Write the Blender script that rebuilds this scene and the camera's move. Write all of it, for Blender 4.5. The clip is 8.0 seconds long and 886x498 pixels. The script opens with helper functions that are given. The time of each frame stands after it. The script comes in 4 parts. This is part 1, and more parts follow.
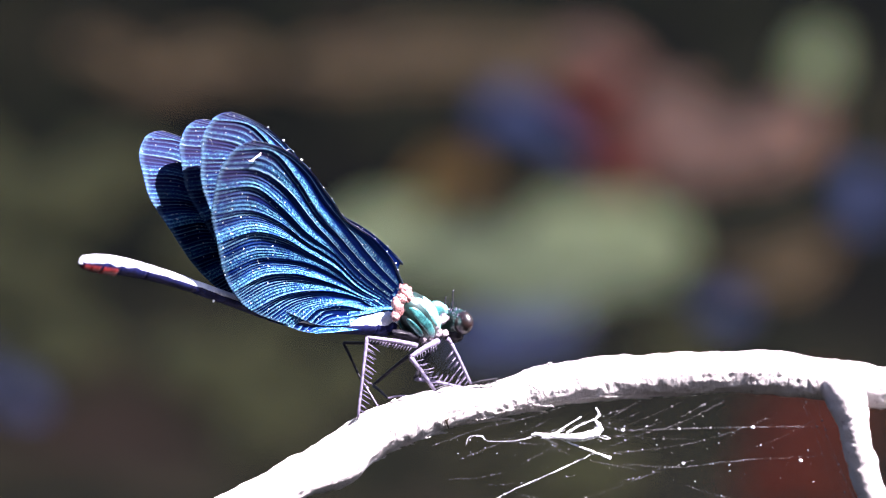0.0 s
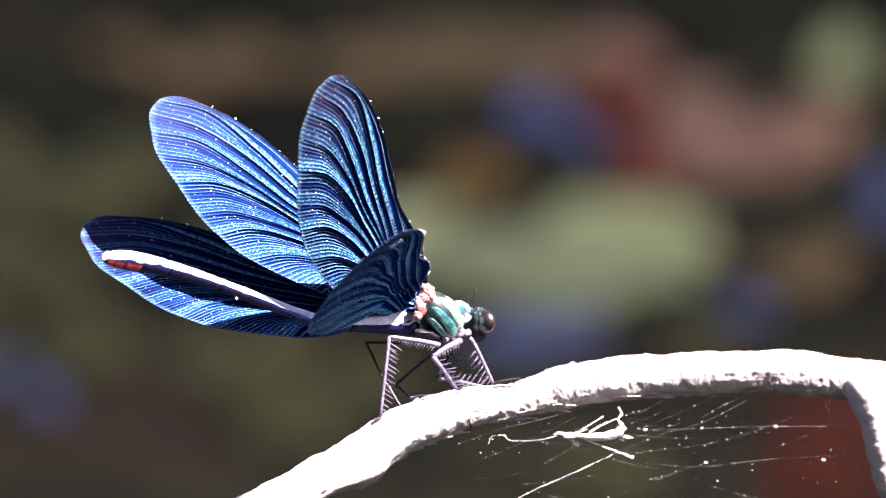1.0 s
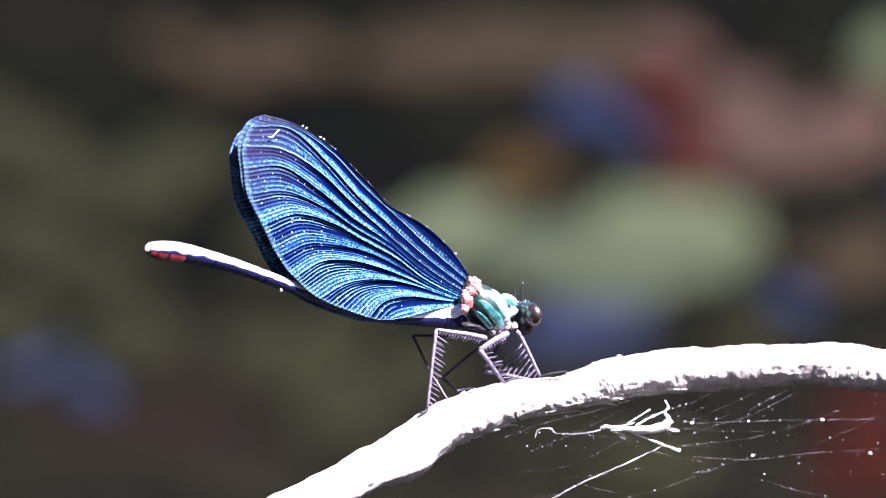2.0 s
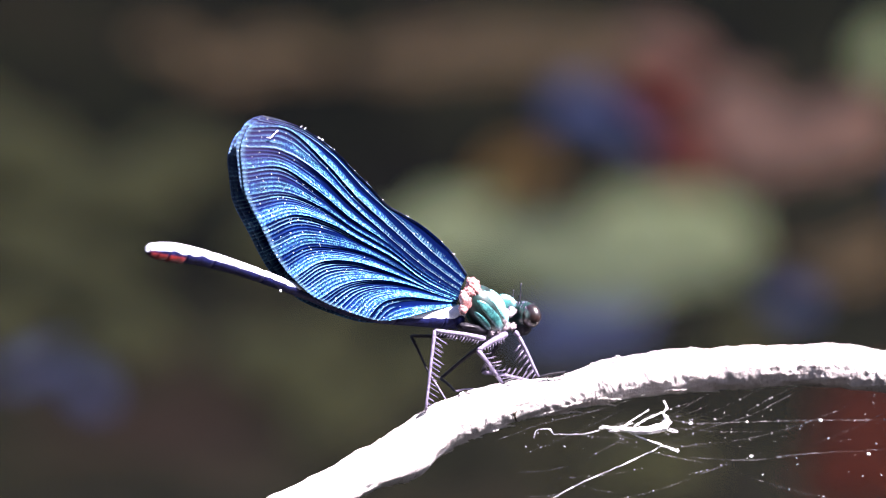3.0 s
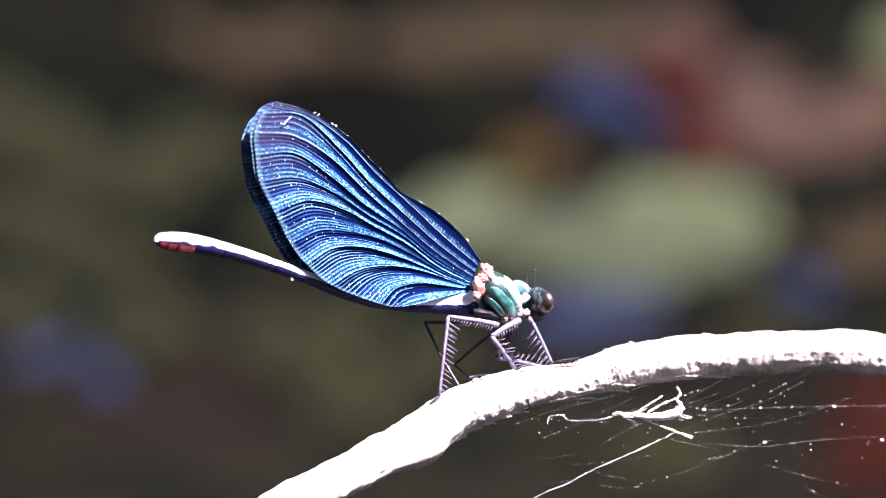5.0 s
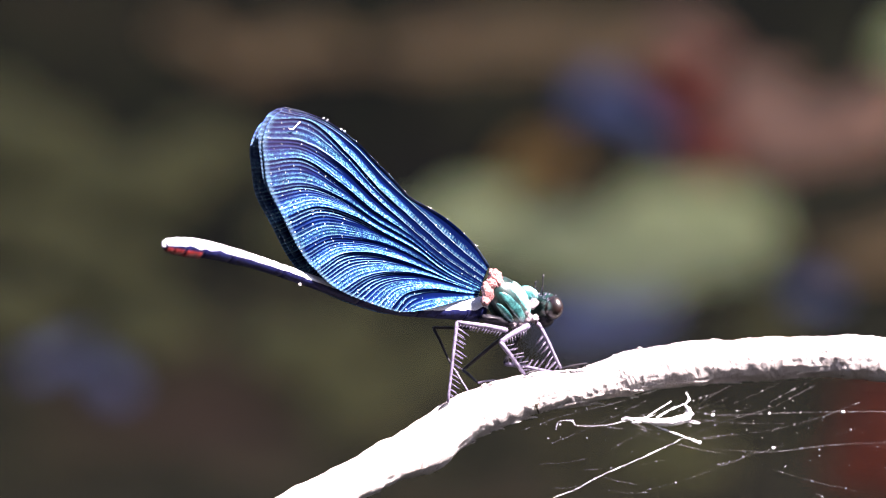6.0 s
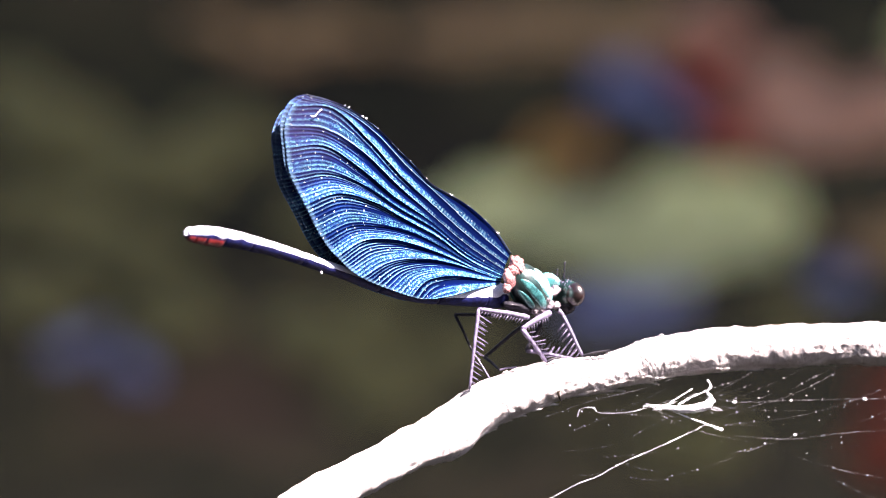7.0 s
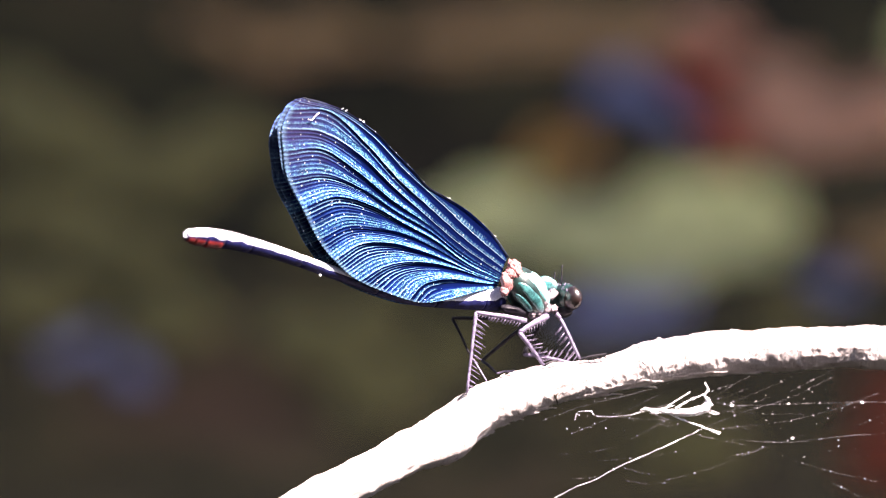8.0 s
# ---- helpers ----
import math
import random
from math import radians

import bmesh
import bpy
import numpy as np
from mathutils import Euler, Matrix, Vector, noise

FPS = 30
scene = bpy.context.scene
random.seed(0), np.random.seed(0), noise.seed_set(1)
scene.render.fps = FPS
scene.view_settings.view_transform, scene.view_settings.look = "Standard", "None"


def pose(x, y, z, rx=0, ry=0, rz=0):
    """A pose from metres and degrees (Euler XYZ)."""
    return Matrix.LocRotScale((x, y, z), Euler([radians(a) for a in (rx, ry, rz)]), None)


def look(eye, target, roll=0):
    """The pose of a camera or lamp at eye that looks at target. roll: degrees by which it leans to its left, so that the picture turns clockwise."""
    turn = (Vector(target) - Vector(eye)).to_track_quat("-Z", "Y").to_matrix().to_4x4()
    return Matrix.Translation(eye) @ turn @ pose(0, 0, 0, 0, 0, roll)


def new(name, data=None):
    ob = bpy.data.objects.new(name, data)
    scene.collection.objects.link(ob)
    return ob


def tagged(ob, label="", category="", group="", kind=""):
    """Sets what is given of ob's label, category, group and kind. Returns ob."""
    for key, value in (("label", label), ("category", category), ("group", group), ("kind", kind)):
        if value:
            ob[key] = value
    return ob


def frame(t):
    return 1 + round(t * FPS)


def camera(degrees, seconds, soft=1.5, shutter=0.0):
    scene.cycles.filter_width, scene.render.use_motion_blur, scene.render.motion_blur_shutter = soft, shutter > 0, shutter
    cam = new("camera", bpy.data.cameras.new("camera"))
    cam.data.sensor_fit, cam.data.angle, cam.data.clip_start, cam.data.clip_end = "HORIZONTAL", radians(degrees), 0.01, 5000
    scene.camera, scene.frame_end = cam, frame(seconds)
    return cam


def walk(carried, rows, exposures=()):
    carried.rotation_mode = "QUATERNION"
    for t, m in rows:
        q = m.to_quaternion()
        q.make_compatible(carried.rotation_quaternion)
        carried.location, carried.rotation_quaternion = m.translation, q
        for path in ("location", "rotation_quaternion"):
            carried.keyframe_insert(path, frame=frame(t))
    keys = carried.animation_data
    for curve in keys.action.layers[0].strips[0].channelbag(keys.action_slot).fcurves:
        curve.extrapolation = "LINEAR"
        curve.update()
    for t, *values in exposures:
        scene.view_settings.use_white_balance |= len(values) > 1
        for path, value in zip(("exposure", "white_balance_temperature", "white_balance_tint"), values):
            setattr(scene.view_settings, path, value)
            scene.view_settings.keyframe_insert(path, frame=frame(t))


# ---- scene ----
from mathutils import Quaternion

# Lens and place of the camera: a long lens, 0.8 m from the damselfly, tilted 12 degrees down.
F = 15776.0          # focal length in plan units
U = 0.0000507        # one plan unit, in metres
TILT = radians(12)
SUBJECT = Vector((0, 0, 0.33))
RIGHT = Vector((1, 0, 0))
UP = Vector((0, math.sin(TILT), math.cos(TILT)))
NEAR = Vector((0, -math.cos(TILT), math.sin(TILT)))
STAGE = Matrix.Translation(SUBJECT) @ Matrix((RIGHT, UP, NEAR)).transposed().to_4x4()
REST = STAGE @ Matrix.Translation((0, 0, F * U))

cam = camera(math.degrees(2 * math.atan(784 / F)), 8.0, soft=0.55, shutter=0.3)
cam.data.dof.use_dof = True
cam.data.dof.focus_distance = F * U - 0.008
cam.data.dof.aperture_fstop = 37.0
cam.data.dof.aperture_blades = 0
ROWS = [  # seconds, turn to the left and tilt up, in plan units
    (0.0, 197.5, -50.0), (0.5, 191.4, -51.5), (1.0, 157.7, -49.0), (1.5, 102.6, -44.4), (2.0, 75.0, -36.8),
    (3.5, 81.1, -38.2), (4.0, 84.2, -24.5), (4.5, 67.4, -9.9), (6.0, 38.3, -22.9), (6.5, 19.9, -7.6),
    (7.0, 0.0, 0.0), (7.5, -13.1, 0.0), (8.0, 4.6, -6.1),
]
walk(cam, [(t, REST @ pose(0, 0, 0, -math.degrees(b / F), -math.degrees(a / F), 0)) for t, a, b in ROWS],
     exposures=[(0.0, 3.13, 6250, 29), (0.5, 3.13, 6900, 29), (1.0, 3.13, 6900, 30), (1.2, 3.13, 6050, 31), (1.5, 3.13, 6100, 31), (2.0, 3.13, 6300, 30),
                (3.5, 3.13, 6450, 30), (4.5, 3.13, 6500, 31), (6.0, 3.13, 6900, 30), (7.0, 3.13, 6950, 30), (8.0, 3.13, 7450, 32)])

# ---- light: high sun over the stream, blue sky ----
SUN = (RIGHT * 0.64 + UP * 1.0 + NEAR * 0.44).normalized()
world = bpy.data.worlds.new("sky")
scene.world = world
world.use_nodes = True
sky = world.node_tree.nodes.new("ShaderNodeTexSky")
sky.sky_type, sky.sun_disc = "NISHITA", False
sky.sun_elevation = math.asin(SUN.z)
sky.sun_rotation = math.atan2(SUN.x, SUN.y)
back = world.node_tree.nodes["Background"]
back.inputs["Strength"].default_value = 0.034
world.node_tree.links.new(sky.outputs[0], back.inputs["Color"])
lamp = bpy.data.lights.new("sun", "SUN")
lamp.energy, lamp.angle, lamp.color = 4.2, radians(0.5), (1.0, 0.96, 0.9)
sun = new("sun", lamp)
sun.matrix_world = look(SUN * 20, (0, 0, 0))


# ---- materials ----
class Nodes:
    """Short-hand for building a node material."""

    def __init__(self, name, rough=0.6, metal=0.0):
        self.mat = bpy.data.materials.new(name)
        self.mat.use_nodes = True
        self.tree = self.mat.node_tree
        self.bsdf = self.tree.nodes["Principled BSDF"]
        self.bsdf.inputs["Roughness"].default_value = rough
        self.bsdf.inputs["Metallic"].default_value = metal

    def put(self, socket, value):
        if isinstance(value, bpy.types.NodeSocket):
            self.tree.links.new(value, socket)
        elif isinstance(value, (tuple, list)) and len(value) == 3 and socket.type == "RGBA":
            socket.default_value = (*value, 1)
        else:
            socket.default_value = value

    def math(self, op, a, b=0.0, c=0.0, clamp=False):
        n = self.tree.nodes.new("ShaderNodeMath")
        n.operation, n.use_clamp = op, clamp
        for s, v in zip(n.inputs, (a, b, c)):
            self.put(s, v)
        return n.outputs[0]

    def step(self, a, low, high):
        n = self.tree.nodes.new("ShaderNodeMapRange")
        n.interpolation_type = "SMOOTHSTEP"
        self.put(n.inputs[0], a), self.put(n.inputs[1], low), self.put(n.inputs[2], high)
        return n.outputs[0]

    def mix(self, f, a, b):
        n = self.tree.nodes.new("ShaderNodeMix")
        n.data_type = "RGBA"
        self.put(n.inputs["Factor"], f), self.put(n.inputs[6], a), self.put(n.inputs[7], b)
        return n.outputs[2]

    def coords(self, kind="Object"):
        return self.tree.nodes.new("ShaderNodeTexCoord").outputs[kind]

    def stretch(self, vector, scale):
        n = self.tree.nodes.new("ShaderNodeMapping")
        self.put(n.inputs[0], vector)
        n.inputs["Scale"].default_value = scale
        return n.outputs[0]

    def noise(self, vector, scale, detail=4.0, rough=0.55):
        n = self.tree.nodes.new("ShaderNodeTexNoise")
        self.put(n.inputs["Vector"], vector)
        n.inputs["Scale"].default_value, n.inputs["Detail"].default_value, n.inputs["Roughness"].default_value = scale, detail, rough
        return n.outputs[0]

    def cells(self, vector, scale, out="Distance"):
        n = self.tree.nodes.new("ShaderNodeTexVoronoi")
        self.put(n.inputs["Vector"], vector)
        n.inputs["Scale"].default_value = scale
        return n.outputs[out]

    def random(self):
        return self.tree.nodes.new("ShaderNodeObjectInfo").outputs["Random"]

    def bump(self, height, strength, distance):
        n = self.tree.nodes.new("ShaderNodeBump")
        n.inputs["Strength"].default_value, n.inputs["Distance"].default_value = strength, distance
        self.put(n.inputs["Height"], height)
        self.put(self.bsdf.inputs["Normal"], n.outputs[0])

    def color(self, value):
        self.put(self.bsdf.inputs["Base Color"], value)
        return self


def two_tone(name, a, b, scale, rough=0.6, metal=0.0, bump=0.3, depth=0.0001, low=0.35, high=0.65, fine=4.0):
    """Two colours in noise at two scales, with a fine relief."""
    m = Nodes(name, rough, metal)
    v = m.coords()
    f = m.math("ADD", m.math("MULTIPLY", m.noise(v, scale), 0.6), m.math("MULTIPLY", m.noise(v, scale * fine), 0.4))
    m.color(m.mix(m.step(f, low, high), a, b))
    m.bump(m.noise(v, scale * fine * 2), bump, depth)
    return m.mat


def wing_material():
    """Blue-black membrane; pale grained ridges, painted as if sunlit above shaded troughs, run from the base, finer
    ribs fork off towards the hind margin.
    """
    m = Nodes("wing_membrane", 0.5)
    m.bsdf.inputs["Specular IOR Level"].default_value = 0.0

    def pair(name):
        u = m.tree.nodes.new("ShaderNodeUVMap")
        u.uv_map = name
        n = m.tree.nodes.new("ShaderNodeSeparateXYZ")
        m.put(n.inputs[0], u.outputs[0])
        return n.outputs[0], n.outputs[1]

    def dice(value):
        n = m.tree.nodes.new("ShaderNodeTexWhiteNoise")
        n.noise_dimensions = "1D"
        m.put(n.inputs["W"], m.math("FLOOR", value))
        return n.outputs["Value"]

    def mul(*values):
        out = values[0]
        for v in values[1:]:
            out = m.math("MULTIPLY", out, v)
        return out

    def ramp(value, low, high):
        """low + value * (high - low)"""
        return m.math("MULTIPLY_ADD", value, high - low, low)

    sector, way = pair("sectors")
    rib_index, strength = pair("ribs")
    v = m.coords()
    sector = m.math("ADD", sector, ramp(m.noise(v, 800, 2), -0.07, 0.07))
    fr = m.math("FRACT", sector)
    rib_index = m.math("ADD", rib_index, ramp(m.noise(v, 1500, 2), -0.12, 0.12))
    fp = m.math("FRACT", rib_index)
    luck = dice(m.math("ADD", rib_index, 30.0))
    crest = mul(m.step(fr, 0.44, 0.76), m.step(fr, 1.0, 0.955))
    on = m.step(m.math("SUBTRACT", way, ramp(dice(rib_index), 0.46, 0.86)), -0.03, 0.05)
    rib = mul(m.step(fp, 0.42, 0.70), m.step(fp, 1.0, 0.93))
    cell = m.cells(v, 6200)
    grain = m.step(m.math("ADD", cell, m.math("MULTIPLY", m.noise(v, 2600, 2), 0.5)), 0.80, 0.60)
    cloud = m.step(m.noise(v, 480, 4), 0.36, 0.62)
    # membrane: shade of the troughs painted in black, deep blue on the slopes
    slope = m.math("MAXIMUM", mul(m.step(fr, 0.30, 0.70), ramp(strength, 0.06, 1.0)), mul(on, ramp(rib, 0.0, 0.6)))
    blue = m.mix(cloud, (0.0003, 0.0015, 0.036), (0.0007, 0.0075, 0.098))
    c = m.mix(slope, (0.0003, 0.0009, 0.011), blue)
    # ridges and ribs, painted pale as if the sun caught them
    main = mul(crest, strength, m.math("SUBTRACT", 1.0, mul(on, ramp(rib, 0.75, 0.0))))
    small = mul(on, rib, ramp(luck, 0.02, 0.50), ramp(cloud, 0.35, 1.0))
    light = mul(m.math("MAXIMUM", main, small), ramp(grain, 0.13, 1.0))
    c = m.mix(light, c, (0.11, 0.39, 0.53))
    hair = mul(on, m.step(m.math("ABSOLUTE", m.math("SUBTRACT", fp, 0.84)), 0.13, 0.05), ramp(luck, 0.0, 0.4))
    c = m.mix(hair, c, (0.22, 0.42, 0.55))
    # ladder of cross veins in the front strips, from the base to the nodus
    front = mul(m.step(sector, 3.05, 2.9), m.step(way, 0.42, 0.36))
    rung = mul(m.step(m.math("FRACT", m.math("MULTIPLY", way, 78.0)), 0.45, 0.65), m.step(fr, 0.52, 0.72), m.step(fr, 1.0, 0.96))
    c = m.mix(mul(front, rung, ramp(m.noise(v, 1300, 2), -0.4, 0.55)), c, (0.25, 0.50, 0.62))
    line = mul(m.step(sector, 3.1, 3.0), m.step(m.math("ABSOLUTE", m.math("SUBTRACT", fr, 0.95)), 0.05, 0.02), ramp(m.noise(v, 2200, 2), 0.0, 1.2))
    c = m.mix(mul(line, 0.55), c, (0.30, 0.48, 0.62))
    # white glints painted over ridges and ribs
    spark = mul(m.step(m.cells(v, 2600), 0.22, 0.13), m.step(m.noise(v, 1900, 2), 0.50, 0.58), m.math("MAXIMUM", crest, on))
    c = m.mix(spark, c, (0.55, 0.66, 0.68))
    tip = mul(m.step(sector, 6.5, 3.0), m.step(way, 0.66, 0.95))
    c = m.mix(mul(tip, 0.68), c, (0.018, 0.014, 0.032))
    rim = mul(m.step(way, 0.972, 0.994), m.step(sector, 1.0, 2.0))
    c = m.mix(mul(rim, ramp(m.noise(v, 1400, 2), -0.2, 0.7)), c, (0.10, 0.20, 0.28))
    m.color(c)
    m.bump(m.math("ADD", m.math("MULTIPLY", cell, -0.5), m.math("ADD", crest, mul(rib, on))), 0.6, 0.00005)
    shine = m.tree.nodes.new("ShaderNodeBsdfGlossy")
    shine.inputs["Color"].default_value, shine.inputs["Roughness"].default_value = (0.04, 0.16, 0.75, 1), 0.42
    both = m.tree.nodes.new("ShaderNodeMixShader")
    both.inputs[0].default_value = 0.05
    m.put(both.inputs[1], m.bsdf.outputs[0]), m.put(both.inputs[2], shine.outputs[0])
    m.put(m.tree.nodes["Material Output"].inputs[0], both.outputs[0])
    return m.mat


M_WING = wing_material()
M_BARK = two_tone("sun_bleached_bark", (0.32, 0.26, 0.26), (0.62, 0.58, 0.58), 1100, 0.8, bump=1.0, depth=0.0004, low=0.28, high=0.47)
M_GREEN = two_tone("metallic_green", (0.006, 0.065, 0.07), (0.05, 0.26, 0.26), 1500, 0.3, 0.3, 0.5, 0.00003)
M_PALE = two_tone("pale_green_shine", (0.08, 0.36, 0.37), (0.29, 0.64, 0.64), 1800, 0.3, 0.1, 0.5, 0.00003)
M_DARKGREEN = two_tone("black_green", (0.003, 0.012, 0.012), (0.01, 0.05, 0.045), 1500, 0.3, 0.4, 0.5, 0.00003)
M_PINKPALE = two_tone("pale_pink_skin", (0.09, 0.07, 0.085), (0.28, 0.24, 0.27), 2500, 0.5, 0.0, 0.8, 0.00005)
M_PINK = two_tone("wing_root_flesh", (0.12, 0.03, 0.03), (0.52, 0.29, 0.29), 1900, 0.4, 0.0, 0.9, 0.00008)
M_BLUEBODY = two_tone("metallic_blue", (0.003, 0.003, 0.02), (0.010, 0.014, 0.07), 1500, 0.55, 0.0, 0.6, 0.00005)
for _m, _r, _i in ((M_PALE, 0.35, 1.5), (M_GREEN, 0.3, 1.5), (M_DARKGREEN, 0.3, 1.5)):
    _c = _m.node_tree.nodes["Principled BSDF"].inputs
    _c["Coat Weight"].default_value, _c["Coat Roughness"].default_value, _c["Coat IOR"].default_value = 1.0, _r, _i
M_BLUEBODY.node_tree.nodes["Principled BSDF"].inputs["Specular IOR Level"].default_value = 0.08
# the tail's blue as bleached out by the sun, used as a colour
M_SUNLIT = two_tone("sunlit_pale_blue", (0.48, 0.52, 0.66), (0.74, 0.78, 0.86), 1500, 0.5, 0.0, 0.7, 0.00006)
M_TIP = two_tone("wine_red_tip", (0.06, 0.004, 0.005), (0.20, 0.016, 0.016), 1500, 0.4, 0.1, 0.4, 0.00003)
M_DARK = two_tone("black_chitin", (0.008, 0.008, 0.012), (0.03, 0.028, 0.035), 2000, 0.35, 0.1, 0.4, 0.00002)
M_DARK.node_tree.nodes["Principled BSDF"].inputs["Specular IOR Level"].default_value = 0.15
M_VEIN = two_tone("blue_black_vein", (0.001, 0.002, 0.012), (0.01, 0.02, 0.05), 4000, 0.5, 0.0, 0.4, 0.00002)
def eye_material():
    m = Nodes("brown_eye", 0.33)
    m.bsdf.inputs["Specular IOR Level"].default_value = 1.0
    v = m.coords()
    m.color(m.mix(m.step(m.noise(v, 2500), 0.4, 0.6), (0.003, 0.001, 0.001), (0.011, 0.002, 0.002)))
    return m.mat


M_EYE = eye_material()
M_LEG = two_tone("grey_leg", (0.085, 0.072, 0.12), (0.25, 0.215, 0.33), 2500, 0.4, 0.1, 0.5, 0.00002)
M_THREAD = two_tone("fine_silk", (0.05, 0.05, 0.055), (0.30, 0.30, 0.33), 3000, 0.5, 0.0, 0.3, 0.00002)
M_SILK = two_tone("spider_silk", (0.75, 0.75, 0.78), (0.9, 0.9, 0.92), 3000, 0.5, 0.0, 0.3, 0.00002)
def water_material():
    """Clear shallow water over a mottled brown and olive bed."""
    m = Nodes("stream_water", 0.16)
    m.bsdf.inputs["Specular IOR Level"].default_value = 0.02
    v = m.stretch(m.coords(), (1.0, 0.55, 1.0))
    c = m.mix(m.step(m.noise(v, 9, 4), 0.40, 0.62), (0.016, 0.013, 0.006), (0.072, 0.062, 0.020))
    c = m.mix(m.step(m.noise(m.stretch(v, (1.0, 1.0, 3.0)), 9, 2), 0.52, 0.68), c, (0.085, 0.046, 0.022))
    c = m.mix(m.step(m.noise(v, 30, 3), 0.5, 0.7), c, (0.022, 0.026, 0.008))
    # bed colour darkened on the near side, to cut sunlight bounced upwards
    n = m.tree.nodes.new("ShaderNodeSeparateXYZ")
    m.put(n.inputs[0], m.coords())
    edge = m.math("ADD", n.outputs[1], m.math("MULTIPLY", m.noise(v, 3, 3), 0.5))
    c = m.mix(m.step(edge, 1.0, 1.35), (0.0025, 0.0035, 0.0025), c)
    m.color(c)
    m.bump(m.noise(v, 22, 3), 0.25, 0.006)
    return m.mat


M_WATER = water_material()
M_EARTH = two_tone("stream_bed_earth", (0.006, 0.005, 0.003), (0.016, 0.014, 0.008), 4, 0.85, 0.0, 0.6, 0.02)
M_MOSS = two_tone("mossy_stone", (0.72, 0.70, 0.19), (0.90, 0.87, 0.38), 60, 0.85, 0.0, 0.8, 0.004)
# blue of the sky reflected in the water, put on stones
M_SKYGLEAM = two_tone("sky_reflection_blue", (0.115, 0.125, 0.20), (0.22, 0.24, 0.36), 60, 0.6, 0.0, 0.6, 0.003)
# red of a reflection in the rippled water, put on stones
M_REDGLEAM = two_tone("red_reflection_stone", (0.34, 0.055, 0.024), (0.56, 0.115, 0.055), 60, 0.8, 0.0, 0.6, 0.003)
M_CLAY = two_tone("pink_clay_stone", (0.44, 0.20, 0.10), (0.66, 0.34, 0.18), 60, 0.8, 0.0, 0.6, 0.003)
M_WINE = two_tone("dark_red_stone", (0.13, 0.022, 0.006), (0.30, 0.060, 0.018), 60, 0.8, 0.0, 0.6, 0.003)
M_LICHEN = two_tone("lichen_stone", (0.38, 0.38, 0.13), (0.62, 0.61, 0.26), 60, 0.8, 0.0, 0.6, 0.003)
M_TAN = two_tone("brown_wet_stone", (0.20, 0.115, 0.04), (0.48, 0.27, 0.095), 60, 0.7, 0.0, 0.6, 0.003)
M_TRUNK = two_tone("tree_bark", (0.03, 0.022, 0.015), (0.09, 0.07, 0.05), 12, 0.9, 0.0, 0.9, 0.02)
M_LEAF = two_tone("tree_leaves", (0.03, 0.06, 0.012), (0.06, 0.11, 0.025), 5, 0.6, 0.0, 0.3, 0.002)
M_OCHRE = two_tone("ochre_stone", (0.28, 0.135, 0.025), (0.44, 0.22, 0.05), 60, 0.8, 0.0, 0.6, 0.003)
M_OLIVE = two_tone("dark_algae_stone", (0.115, 0.098, 0.025), (0.22, 0.186, 0.055), 60, 0.8, 0.0, 0.6, 0.003)
for _m in (M_MOSS, M_LICHEN, M_OLIVE, M_SKYGLEAM, M_REDGLEAM, M_CLAY, M_TAN, M_OCHRE, M_WINE):   # dull, silty stones
    _m.node_tree.nodes["Principled BSDF"].inputs["Specular IOR Level"].default_value = 0.12


# ---- mesh helpers ----
def part(name, bm, material, parent, label="", smooth=True, closed=False):
    if closed:
        bmesh.ops.recalc_face_normals(bm, faces=bm.faces)
    me = bpy.data.meshes.new(name)
    bm.to_mesh(me)
    bm.free()
    me.materials.append(material)
    for f in me.polygons:
        f.use_smooth = smooth
    ob = new(name, me)
    ob.parent = parent
    if label:
        ob["label"] = label
    return ob


def thing(name, label, category, group="", m=STAGE):
    ob = new(name)
    ob.matrix_world = m
    ob.empty_display_size = 0.005
    return tagged(ob, label, category, group)


def at(a, b, w=0.0):
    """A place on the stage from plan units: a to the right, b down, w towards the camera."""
    k = (1 - w / F) * U
    return Vector(((a - 784) * k, (441 - b) * k, w * U))


def spline(points, steps):
    """Catmull-Rom through points of any dimension."""
    p = [np.array(q, float) for q in points]
    p = [2 * p[0] - p[1]] + p + [2 * p[-1] - p[-2]]
    out = []
    for i in range(1, len(p) - 2):
        for j in range(steps):
            t = j / steps
            out.append(0.5 * (2 * p[i] + (p[i + 1] - p[i - 1]) * t + (2 * p[i - 1] - 5 * p[i] + 4 * p[i + 1] - p[i + 2]) * t * t
                              + (3 * p[i] - p[i - 1] - 3 * p[i + 1] + p[i + 2]) * t ** 3))
    out.append(p[-2])
    return out


def tube(bm, rings, sides=12, wobble=None, flat=1.0):
    """A closed tube along rings of (centre, radius)."""
    cs = [Vector(c) for c, r in rings]
    side = None
    loops = []
    for i, (c, r) in enumerate(rings):
        d = (cs[min(i + 1, len(cs) - 1)] - cs[max(i - 1, 0)]).normalized()
        if side is None:
            side = d.orthogonal().normalized()
        side = (side - d * side.dot(d)).normalized()
        up = d.cross(side)
        loop = []
        for k in range(sides):
            a = 2 * math.pi * k / sides
            e = side * math.cos(a) + up * math.sin(a) * flat
            loop.append(bm.verts.new(cs[i] + e * (r + (wobble(cs[i] + e * r, i, a) if wobble else 0.0))))
        loops.append(loop)
    for p, q in zip(loops, loops[1:]):
        for k in range(sides):
            bm.faces.new((p[k], p[(k + 1) % sides], q[(k + 1) % sides], q[k]))
    bm.faces.new(loops[0][::-1]), bm.faces.new(loops[-1])
    return bm


